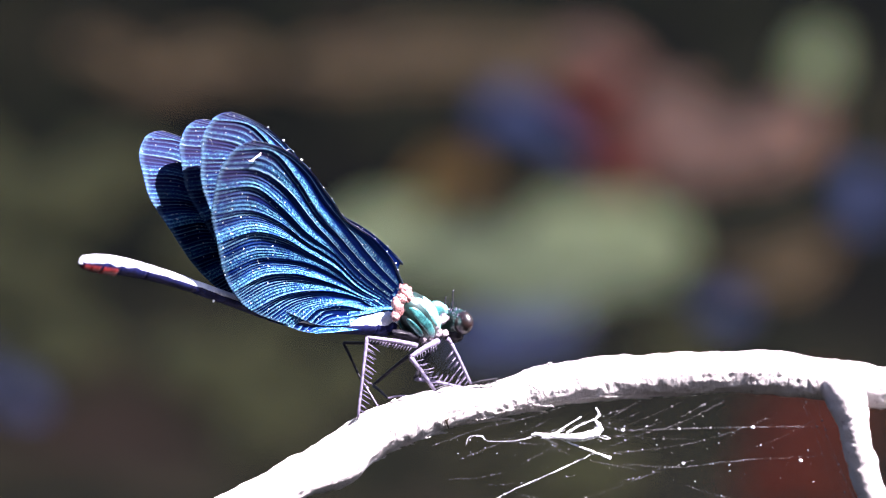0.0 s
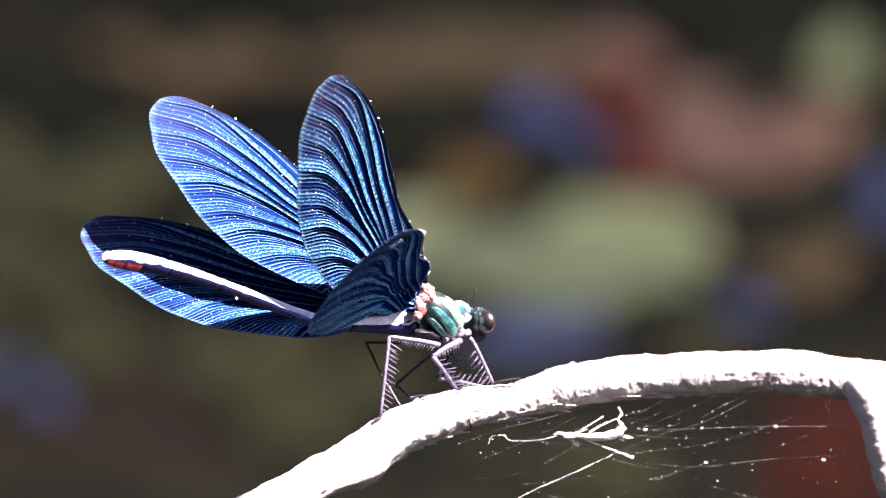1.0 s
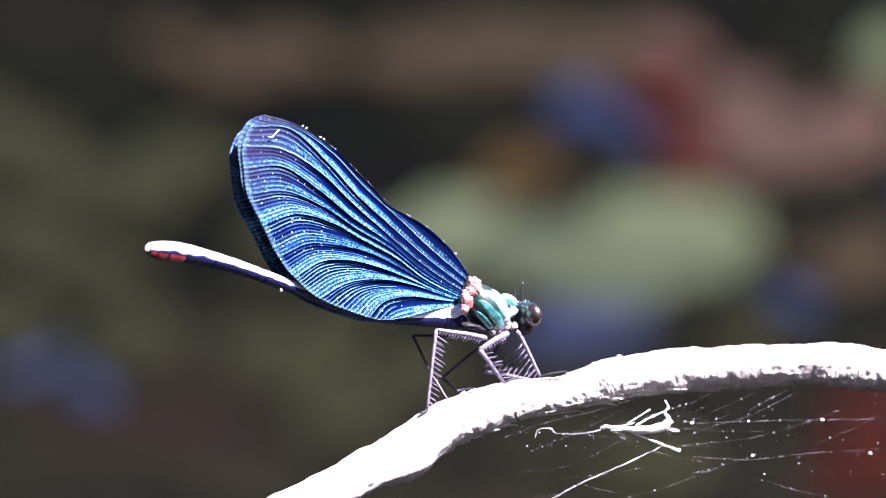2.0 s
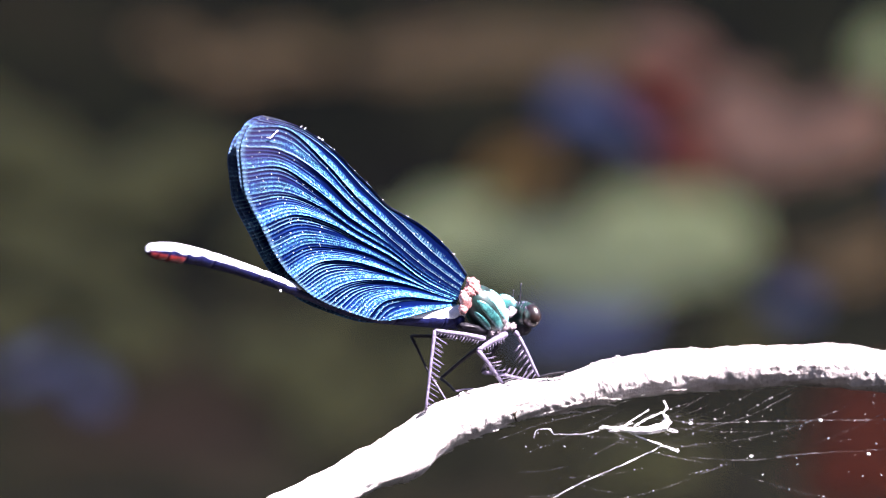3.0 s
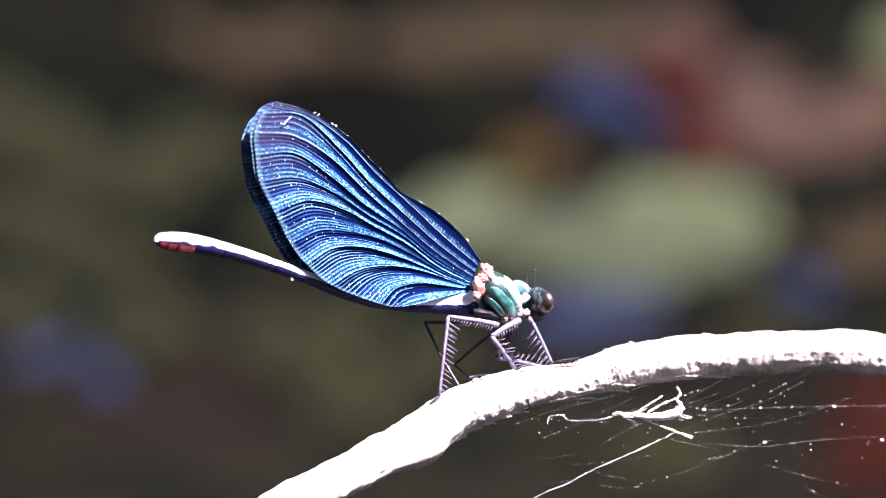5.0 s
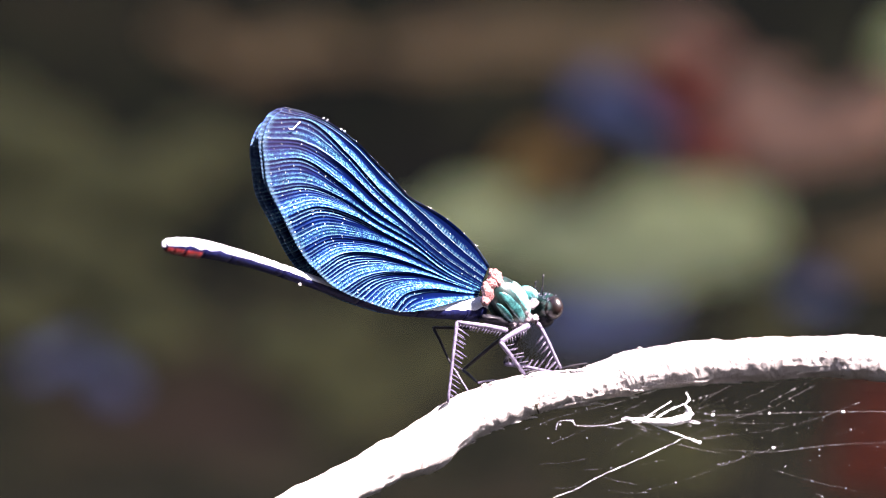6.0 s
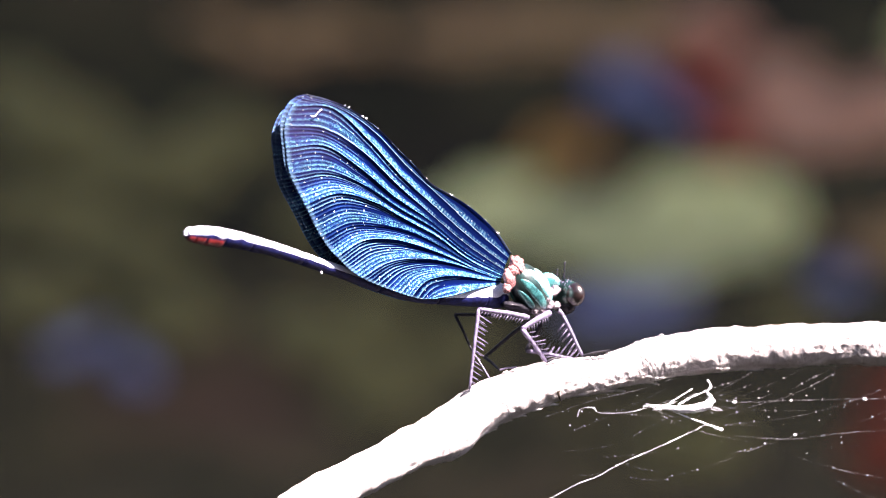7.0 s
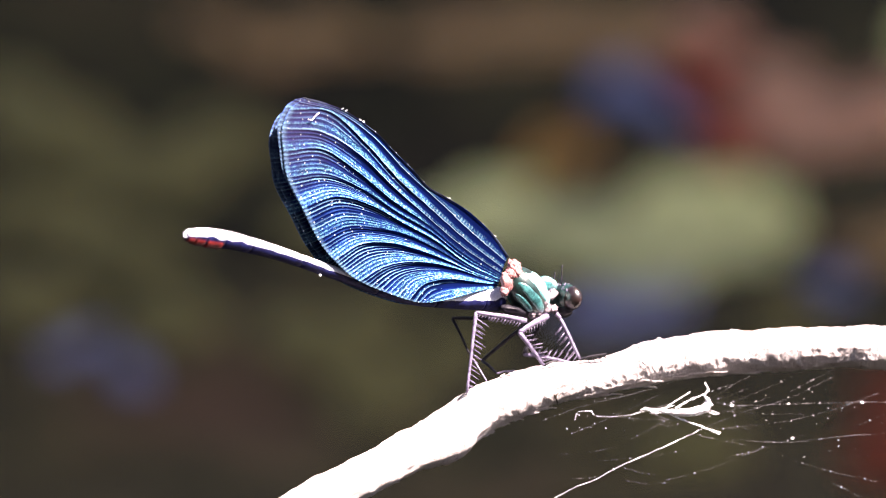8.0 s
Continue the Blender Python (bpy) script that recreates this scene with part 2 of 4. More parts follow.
def blob(bm, centre, axes, seg=20, bump=0.0, freq=1.0):
    """An ellipsoid with the three half-axes given as vectors, roughened by noise."""
    c = Vector(centre)
    made = bmesh.ops.create_uvsphere(bm, u_segments=seg, v_segments=seg // 2 + 2, radius=1.0)["verts"]
    for v in made:
        k = 1 + bump * noise.noise(v.co * freq + c * 900)
        v.co = c + (Vector(axes[0]) * v.co.x + Vector(axes[1]) * v.co.y + Vector(axes[2]) * v.co.z) * k
    return bm


# ---- the stream: bed and banks, water, stones ----
def ground_height(x, y):
    away = max(0.0, y - 3.2 - 0.5 * noise.noise(Vector((x * 0.3, 0, 5))))
    # steep bank added out of view behind the camera, to block sky light
    near = max(0.0, -1.6 - y)
    return -0.12 + 0.55 * away + min(3.2, 2.0 * near) + 0.05 * noise.noise(Vector((x * 1.3, y * 1.3, 0))) + 0.25 * min(1, away + near) * noise.noise(Vector((x * 0.6, y * 0.6, 3)))


def build_ground():
    bm = bmesh.new()
    ks = [math.copysign(abs(i / 60) ** 2.2, i) * 40 for i in range(-60, 61)]
    grid = [[bm.verts.new((x, y + 1.5, max(-3, min(9, ground_height(x, y + 1.5))))) for x in ks] for y in ks]
    for r, s in zip(grid, grid[1:]):
        for k in range(len(r) - 1):
            bm.faces.new((r[k], r[k + 1], s[k + 1], s[k]))
    ob = part("ground", bm, M_EARTH, None)
    tagged(ob, "dark wet earth of the stream bed and banks, near bank added", "ground", kind="structure")


def build_water():
    bm = bmesh.new()
    n = 90
    xs = [-12 + 24 * i / n for i in range(n + 1)]
    ys = [-2.2 + 6.4 * i / n for i in range(n + 1)]
    grid = [[bm.verts.new((x, y, 0.003 * noise.noise(Vector((x * 5, y * 9, 1))))) for x in xs] for y in ys]
    for r, s in zip(grid, grid[1:]):
        for k in range(n):
            bm.faces.new((r[k], r[k + 1], s[k + 1], s[k]))
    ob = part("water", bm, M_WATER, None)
    tagged(ob, "dark shaded stream water with faint ripples", "water", kind="structure")


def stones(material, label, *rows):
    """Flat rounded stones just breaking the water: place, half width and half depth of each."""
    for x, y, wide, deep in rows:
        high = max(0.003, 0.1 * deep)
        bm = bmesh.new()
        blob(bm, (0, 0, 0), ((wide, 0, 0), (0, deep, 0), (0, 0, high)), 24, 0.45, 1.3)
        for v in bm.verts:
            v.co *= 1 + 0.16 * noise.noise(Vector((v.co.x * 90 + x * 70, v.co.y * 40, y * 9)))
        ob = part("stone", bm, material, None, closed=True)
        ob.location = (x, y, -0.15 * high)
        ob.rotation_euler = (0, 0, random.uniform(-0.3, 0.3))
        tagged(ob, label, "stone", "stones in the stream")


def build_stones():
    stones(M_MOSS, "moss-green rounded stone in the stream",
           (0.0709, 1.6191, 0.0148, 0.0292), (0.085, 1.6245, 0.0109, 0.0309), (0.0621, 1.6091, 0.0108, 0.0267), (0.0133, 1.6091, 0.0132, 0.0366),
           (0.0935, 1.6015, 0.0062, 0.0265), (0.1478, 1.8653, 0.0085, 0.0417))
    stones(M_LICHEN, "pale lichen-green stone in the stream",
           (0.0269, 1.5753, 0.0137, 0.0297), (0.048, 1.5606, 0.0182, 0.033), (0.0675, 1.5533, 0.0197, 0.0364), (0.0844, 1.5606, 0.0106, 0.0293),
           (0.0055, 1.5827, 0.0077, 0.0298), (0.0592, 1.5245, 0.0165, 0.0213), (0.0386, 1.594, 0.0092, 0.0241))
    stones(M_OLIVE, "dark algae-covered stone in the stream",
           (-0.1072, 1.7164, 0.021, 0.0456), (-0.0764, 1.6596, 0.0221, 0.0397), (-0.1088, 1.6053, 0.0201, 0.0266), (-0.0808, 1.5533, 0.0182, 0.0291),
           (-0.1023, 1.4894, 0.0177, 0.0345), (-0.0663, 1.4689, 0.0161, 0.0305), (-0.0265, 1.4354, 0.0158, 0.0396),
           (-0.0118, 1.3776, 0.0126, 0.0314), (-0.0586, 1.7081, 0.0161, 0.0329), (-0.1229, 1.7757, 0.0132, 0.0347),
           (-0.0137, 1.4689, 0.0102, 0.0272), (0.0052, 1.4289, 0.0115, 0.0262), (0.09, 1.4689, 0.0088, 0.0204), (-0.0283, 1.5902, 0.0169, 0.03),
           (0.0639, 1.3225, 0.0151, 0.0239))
    # sky reflections on the water, built as blue stones
    stones(M_SKYGLEAM, "blue stone standing in for a sky reflection",
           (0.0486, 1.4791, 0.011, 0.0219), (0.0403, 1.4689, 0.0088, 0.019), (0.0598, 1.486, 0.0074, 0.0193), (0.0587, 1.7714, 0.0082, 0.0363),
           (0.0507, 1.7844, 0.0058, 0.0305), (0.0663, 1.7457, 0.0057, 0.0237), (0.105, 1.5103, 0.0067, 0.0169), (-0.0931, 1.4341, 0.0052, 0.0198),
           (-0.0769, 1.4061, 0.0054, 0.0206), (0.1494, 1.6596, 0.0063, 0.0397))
    # the red reflection on the water, built as still stones
    stones(M_REDGLEAM, "red stone standing in for a water reflection",
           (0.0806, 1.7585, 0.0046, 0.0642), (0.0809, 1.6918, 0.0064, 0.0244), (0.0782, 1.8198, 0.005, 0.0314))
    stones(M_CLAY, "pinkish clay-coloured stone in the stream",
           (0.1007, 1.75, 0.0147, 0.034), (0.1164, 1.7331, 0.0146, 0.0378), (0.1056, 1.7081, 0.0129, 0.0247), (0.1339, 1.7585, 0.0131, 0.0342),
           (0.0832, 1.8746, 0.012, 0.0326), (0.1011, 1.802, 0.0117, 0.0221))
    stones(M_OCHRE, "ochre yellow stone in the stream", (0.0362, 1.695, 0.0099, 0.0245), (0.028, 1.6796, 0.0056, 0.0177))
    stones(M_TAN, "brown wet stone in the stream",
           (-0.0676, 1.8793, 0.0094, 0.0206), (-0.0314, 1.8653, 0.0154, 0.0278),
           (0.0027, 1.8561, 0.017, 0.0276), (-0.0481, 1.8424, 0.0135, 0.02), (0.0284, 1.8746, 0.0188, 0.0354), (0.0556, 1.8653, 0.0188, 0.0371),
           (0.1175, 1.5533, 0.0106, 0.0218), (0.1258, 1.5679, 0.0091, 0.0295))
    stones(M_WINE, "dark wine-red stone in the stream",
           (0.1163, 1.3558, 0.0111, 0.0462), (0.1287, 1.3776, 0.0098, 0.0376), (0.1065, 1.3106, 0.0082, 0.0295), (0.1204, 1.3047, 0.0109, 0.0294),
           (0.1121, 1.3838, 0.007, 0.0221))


# ---- an unseen tree, added so that its crown shades the far side of the stream ----
def build_tree():
    tree = new("tree")
    tree.location = (2.6, 3.72, 0.6)
    tagged(tree, "broad leafy tree out of view, added to shade the stream", "tree")
    bm = bmesh.new()
    tube(bm, [(Vector((0, 0, -0.9)), 0.26), (Vector((0.03, -0.05, 0)), 0.19), (Vector((-0.1, -0.3, 1.0)), 0.16), (Vector((-0.25, -0.8, 2.8)), 0.12), (Vector((-0.4, -1.4, 4.5)), 0.06)], 14,
         lambda p, i, a: 0.02 * noise.noise(p * 6))
    part("trunk", bm, M_TRUNK, tree, closed=True)
    for dx, dy, dz in ((-2.2, -1.6, 4.5), (1.2, -2.4, 4.4), (-1.0, -3.0, 4.3), (1.8, -0.6, 4.7), (-2.4, 0.4, 4.6)):
        bm = bmesh.new()
        e = Vector((dx, dy, dz))
        tube(bm, [(Vector((-0.1, -0.3, 1.0)), 0.09), (e * 0.5 + Vector((0, 0, 0.5)), 0.06), (e, 0.02)], 8)
        part("limb", bm, M_TRUNK, tree, closed=True)
    rng = np.random.default_rng(11)
    n = 27000
    way, turned = np.sqrt((np.arange(n) * 0.7548777) % 1), 2 * math.pi * ((np.arange(n) * 0.5698403) % 1)
    reach = np.array([1 + 0.10 * noise.noise(Vector((math.cos(a) * 2.5, math.sin(a) * 2.5, 9))) for a in turned])
    x, y = 0.4 + 3.2 * way * reach * np.cos(turned), -1.5 + 2.5 * way * reach * np.sin(turned)
    lump = np.array([noise.noise(Vector((a, b, 2))) for a, b in zip(x, y)])
    z = 4.2 + 0.5 * lump + rng.uniform(-0.35, 0.75, n) * (1.2 - 0.7 * way) + 0.6 * (1 - way ** 2)
    verts, faces = [], []
    turn = rng.uniform(0, 6.283, n)
    dip = rng.uniform(-0.6, 0.6, (n, 2))
    size = rng.uniform(0.055, 0.09, n)
    for k in range(n):
        c, s = math.cos(turn[k]) * size[k], math.sin(turn[k]) * size[k]
        o = len(verts)
        for a, b, h in ((-1, 0, 0), (0, 0.5, 0.15), (1.1, 0, -0.2), (0, -0.5, 0.15)):
            px, py = a * c - b * s, a * s + b * c
            verts.append((x[k] + px, y[k] + py, z[k] + dip[k, 0] * px + dip[k, 1] * py + h * size[k] * 0.5))
        faces += [(o, o + 1, o + 2), (o, o + 2, o + 3)]
    me = bpy.data.meshes.new("crown")
    me.from_pydata(verts, [], faces)
    me.materials.append(M_LEAF)
    crown = new("crown", me)
    crown.parent = tree


# ---- the branch ----
def build_branch():
    top = thing("dead_branch", "bare sun-bleached dead branch arching out of the stream", "branch")
    # centre and half thickness along the arch, from the water to the outer end
    arch = [(-4200, 6600, 2000, 80), (-2600, 3900, 1600, 66), (-700, 1950, 1050, 52), (250, 1120, 570, 42), (480, 933, 390, 38), (645, 838, 220, 36),
            (735, 791, 118, 37), (792, 766, 66, 45), (850, 727, 28, 41), (900, 700, -2, 40), (990, 673, -50, 36), (1060, 662, -78, 33), (1118, 647, -96, 34), (1150, 637, -104, 40), (1200, 629, -112, 39),
            (1300, 618, -128, 38), (1400, 612, -140, 38), (1500, 608, -150, 38), (1600, 613, -160, 38), (1680, 625, -166, 37), (1790, 642, -176, 35),
            (2100, 700, -200, 32), (2700, 900, -260, 24), (3300, 1250, -300, 12)]
    rings = [(at(a, b, w), r * U) for a, b, w, r in spline(arch, 40)]

    def rough(p, i, a):
        q = p / U
        return U * (5.0 * noise.noise(q * 0.012) + 2.4 * noise.noise(q * 0.04 + Vector((7, 0, 0))) + 1.8 * noise.noise(q * 0.11) + 1.6 * noise.noise(q * 0.3) + 2.0 * noise.noise(Vector((i * 0.05, math.cos(a) * 8, math.sin(a) * 8))))

    bm = bmesh.new()
    tube(bm, rings, 56, rough)
    part("limb", bm, M_BARK, top, closed=True)
    # loose bark fibres along the underside
    rng = random.Random(8)
    for _ in range(34):
        i = rng.randrange(165, 620)
        n = rng.randrange(14, 40)
        a = rng.uniform(-2.6, -1.2)
        peel = rng.uniform(0, 9) * U
        bm = bmesh.new()
        strip = []
        for k in range(n):
            c, r = rings[i + k]
            e = Vector((0.25, math.sin(a), -math.cos(a) * 0.8)).normalized()
            strip.append((c + e * (r + peel * (k / n) ** 3) + Vector((0, noise.noise(Vector((k * 0.2, i, 0))) * 2 * U, 0)), U * (0.5 + rng.uniform(0.8, 1.8) * math.sin(math.pi * (k + 1) / (n + 1)))))
        tube(bm, strip, 6)
        part("bark_fibre", bm, M_BARK, top, closed=True)
    rng = random.Random(3)
    for a, b, l, lift in ((884, 668, 9, 0.1), (893, 660, 5, 0.9), (908, 656, 8, 0.5), (873, 676, 4, -0.4), (918, 657, 4, 0.8), (1170, 594, 5, 0.3), (1300, 579, 5, 0.2)):
        bm = bmesh.new()
        w = 20 - 0.35 * (a - 880)
        tube(bm, [(at(a - l, b + lift * l, w), 1.0 * U), (at(a, b, w + 3), 3.0 * U), (at(a + l, b - lift * l, w), 0.8 * U)], 7, lambda p, i, s: U * 0.8 * noise.noise(p / U * 0.5))
        part("bark_flake", bm, M_BARK, top, closed=True)
    # dark forked scar of the bark, built as thin raised tubes
    bm = bmesh.new()
    tube(bm, [(at(976, 684, -16), 0.7 * U), (at(985, 691, -13), 1.7 * U), (at(989, 700, -17), 2.0 * U), (at(992, 710, -30), 1.2 * U)], 7)
    tube(bm, [(at(994, 688, -17), 0.6 * U), (at(989, 694, -14), 1.3 * U), (at(990, 704, -20), 1.2 * U)], 7)
    part("bark_scar", bm, M_TRUNK, top, "dark forked scar in the bark", closed=True)
    fork = [(1672, 622, -150, 33), (1694, 656, -138, 36), (1708, 704, -136, 28), (1722, 765, -146, 24), (1747, 839, -158, 25), (1830, 960, -150, 26), (2000, 1400, -100, 30), (2300, 3000, 300, 40), (2600, 6550, 900, 50)]
    bm = bmesh.new()
    tube(bm, [(at(a, b, w), r * U) for a, b, w, r in spline(fork, 20)], 28, rough)
    part("side_shoot", bm, M_BARK, top, closed=True)
    return top


# ---- the damselfly ----
VEINS = []   # the long veins, from the front edge to the hind edge; each from the base to the margin, in wing lengths


def vein(*places):
    VEINS.append(np.array(spline(places, 96 // (len(places) - 1))))


vein((-0.054, 0.066), (0.027, 0.090), (0.112, 0.097), (0.196, 0.097), (0.280, 0.086), (0.363, 0.076), (0.447, 0.087), (0.531, 0.094), (0.615, 0.104), (0.700, 0.103), (0.783, 0.094), (0.865, 0.072), (0.944, 0.042))
vein((-0.053, 0.050), (0.121, 0.051), (0.294, 0.063), (0.467, 0.071), (0.639, 0.091), (0.811, 0.077), (0.973, 0.017))
vein((-0.050, 0.025), (0.128, 0.019), (0.307, 0.025), (0.486, 0.031), (0.664, 0.056), (0.842, 0.059), (0.998, -0.025))
vein((-0.050, 0.007), (0.128, -0.006), (0.308, -0.002), (0.487, 0.002), (0.666, 0.013), (0.842, -0.012), (1.002, -0.093))
vein((-0.051, -0.002), (0.122, -0.023), (0.298, -0.021), (0.472, -0.038), (0.647, -0.039), (0.820, -0.058), (0.968, -0.151))
vein((-0.051, -0.008), (0.115, -0.032), (0.284, -0.035), (0.451, -0.058), (0.619, -0.074), (0.780, -0.118), (0.920, -0.212))
vein((-0.051, -0.014), (0.101, -0.043), (0.256, -0.050), (0.410, -0.076), (0.563, -0.102), (0.708, -0.157), (0.821, -0.262))
vein((-0.050, -0.019), (0.087, -0.049), (0.228, -0.067), (0.366, -0.095), (0.498, -0.144), (0.623, -0.210), (0.720, -0.312))
vein((-0.050, -0.023), (0.074, -0.057), (0.200, -0.084), (0.323, -0.120), (0.443, -0.165), (0.552, -0.232), (0.630, -0.332))
vein((-0.051, -0.026), (0.053, -0.057), (0.157, -0.089), (0.257, -0.129), (0.353, -0.181), (0.437, -0.247), (0.504, -0.333))
vein((-0.051, -0.032), (0.014, -0.063), (0.079, -0.093), (0.144, -0.124), (0.205, -0.162), (0.258, -0.210), (0.285, -0.275))
vein((-0.052, -0.041), (-0.011, -0.072), (0.031, -0.104), (0.071, -0.137), (0.111, -0.170), (0.152, -0.202), (0.195, -0.232))
RIBS = (2, 2, 4, 5, 6, 8, 9, 7, 9, 12, 5)                                   # fine ribs at the margin, between two veins
INNER = (0.12, 0.12, 0.06, 0.06, 0.25, 0.95, 0.10, 0.75, 0.60, 0.90, 0.90)  # how pale each ridge is near the base
OUTER = (0.12, 0.95, 0.60, 1.00, 0.50, 1.00, 0.40, 0.95, 0.75, 0.95, 0.95)  # and towards the margin


def wing_mesh(length, narrow, start):
    """The membrane: a sheet spanned between the veins, folded along veins and ribs."""
    sector, rib = [0.0], [0.0]
    for k, n in enumerate(RIBS):
        for j in range(n * 5):
            sector.append(k + (j + 1) / (n * 5)), rib.append(sum(RIBS[:k]) + (j + 1) / 5)
    sector, rib = np.array(sector), np.array(rib)
    rows = 150
    veins = np.array([np.stack([np.interp(np.linspace(start, 1, rows), np.linspace(0, 1, len(p)), p[:, c]) for c in (0, 1)], 1) for p in VEINS])
    veins[:, :, 1] *= np.where(veins[:, :, 1] < 0, narrow, 1.0)
    # smooth across the veins
    ends = np.concatenate((2 * veins[:1] - veins[1:2], veins, 2 * veins[-1:] - veins[-2:-1]))
    k = np.minimum(sector.astype(int), len(RIBS) - 1)
    f = (sector - k)[:, None, None]
    a, b, c, d = ends[k], ends[k + 1], ends[k + 2], ends[k + 3]
    flat = 0.5 * (2 * b + (c - a) * f + (2 * a - 5 * b + 4 * c - d) * f * f + (3 * b - a - 3 * c + d) * f ** 3)
    way = np.linspace(start, 1, rows)[None, :]
    side = sector[:, None]
    inner = np.array(INNER)[np.minimum(np.ceil(sector).astype(int), len(RIBS)) - 1][:, None]
    outer = np.array(OUTER)[np.minimum(np.ceil(sector).astype(int), len(RIBS)) - 1][:, None]
    blend = np.clip((way - 0.32) / 0.12, 0, 1)
    strength = inner + (outer - inner) * blend
    fr = side % 1.0
    fold = np.where(fr < 0.2, 1 - fr / 0.2, (fr - 0.2) / 0.8) * np.clip(way * 6, 0, 1) * np.clip((1 - way) * 2.2, 0, 1)
    fp = rib[:, None] % 1.0
    fine = np.where(fp < 0.4, 1 - fp / 0.4, (fp - 0.4) / 0.6) * np.clip((way - 0.52) * 3, 0, 1)
    apart = np.linalg.norm(ends[k + 2] - ends[k + 1], axis=2)
    uneven = np.array([0.3 + 1.2 * abs(noise.noise(Vector((math.floor(q) * 7.3, narrow * 9, 0.5)))) for q in rib])[:, None]
    relief = (0.12 + 0.88 * strength) * np.where(side > 8.5, 0.6, 1.0)
    lift = -0.19 * apart * fold * relief - 0.0030 * fine * uneven * np.clip((1 - way) * 7, 0.3, 1) + 0.012 * np.sin(np.pi * np.clip(side / 11, 0, 1)) * np.sin(np.pi * way)
    verts = np.concatenate((flat, np.broadcast_to(lift, flat.shape[:2])[:, :, None]), 2)
    # a faintly scalloped margin
    verts[:, -1, :2] += 0.0018 * (fine[:, -1:] - 0.5) * np.array((0.7, -0.7))
    verts = verts.reshape(-1, 3) * length
    i = np.arange(len(sector) * rows).reshape(len(sector), rows)
    faces = np.stack((i[:-1, :-1], i[:-1, 1:], i[1:, 1:], i[1:, :-1]), 2).reshape(-1, 4)
    me = bpy.data.meshes.new("wing")
    me.from_pydata(verts.tolist(), [], faces.tolist())
    for name, u, w in (("sectors", side, way), ("ribs", rib[:, None], strength)):
        pair = np.stack([np.broadcast_to(q, i.shape).ravel() for q in (u, w)], 1)
        me.uv_layers.new(name=name).data.foreach_set("uv", pair[faces.ravel()].astype(np.float32).ravel())
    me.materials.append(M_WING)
    me.polygons.foreach_set("use_smooth", np.ones(len(faces), bool))
    return me


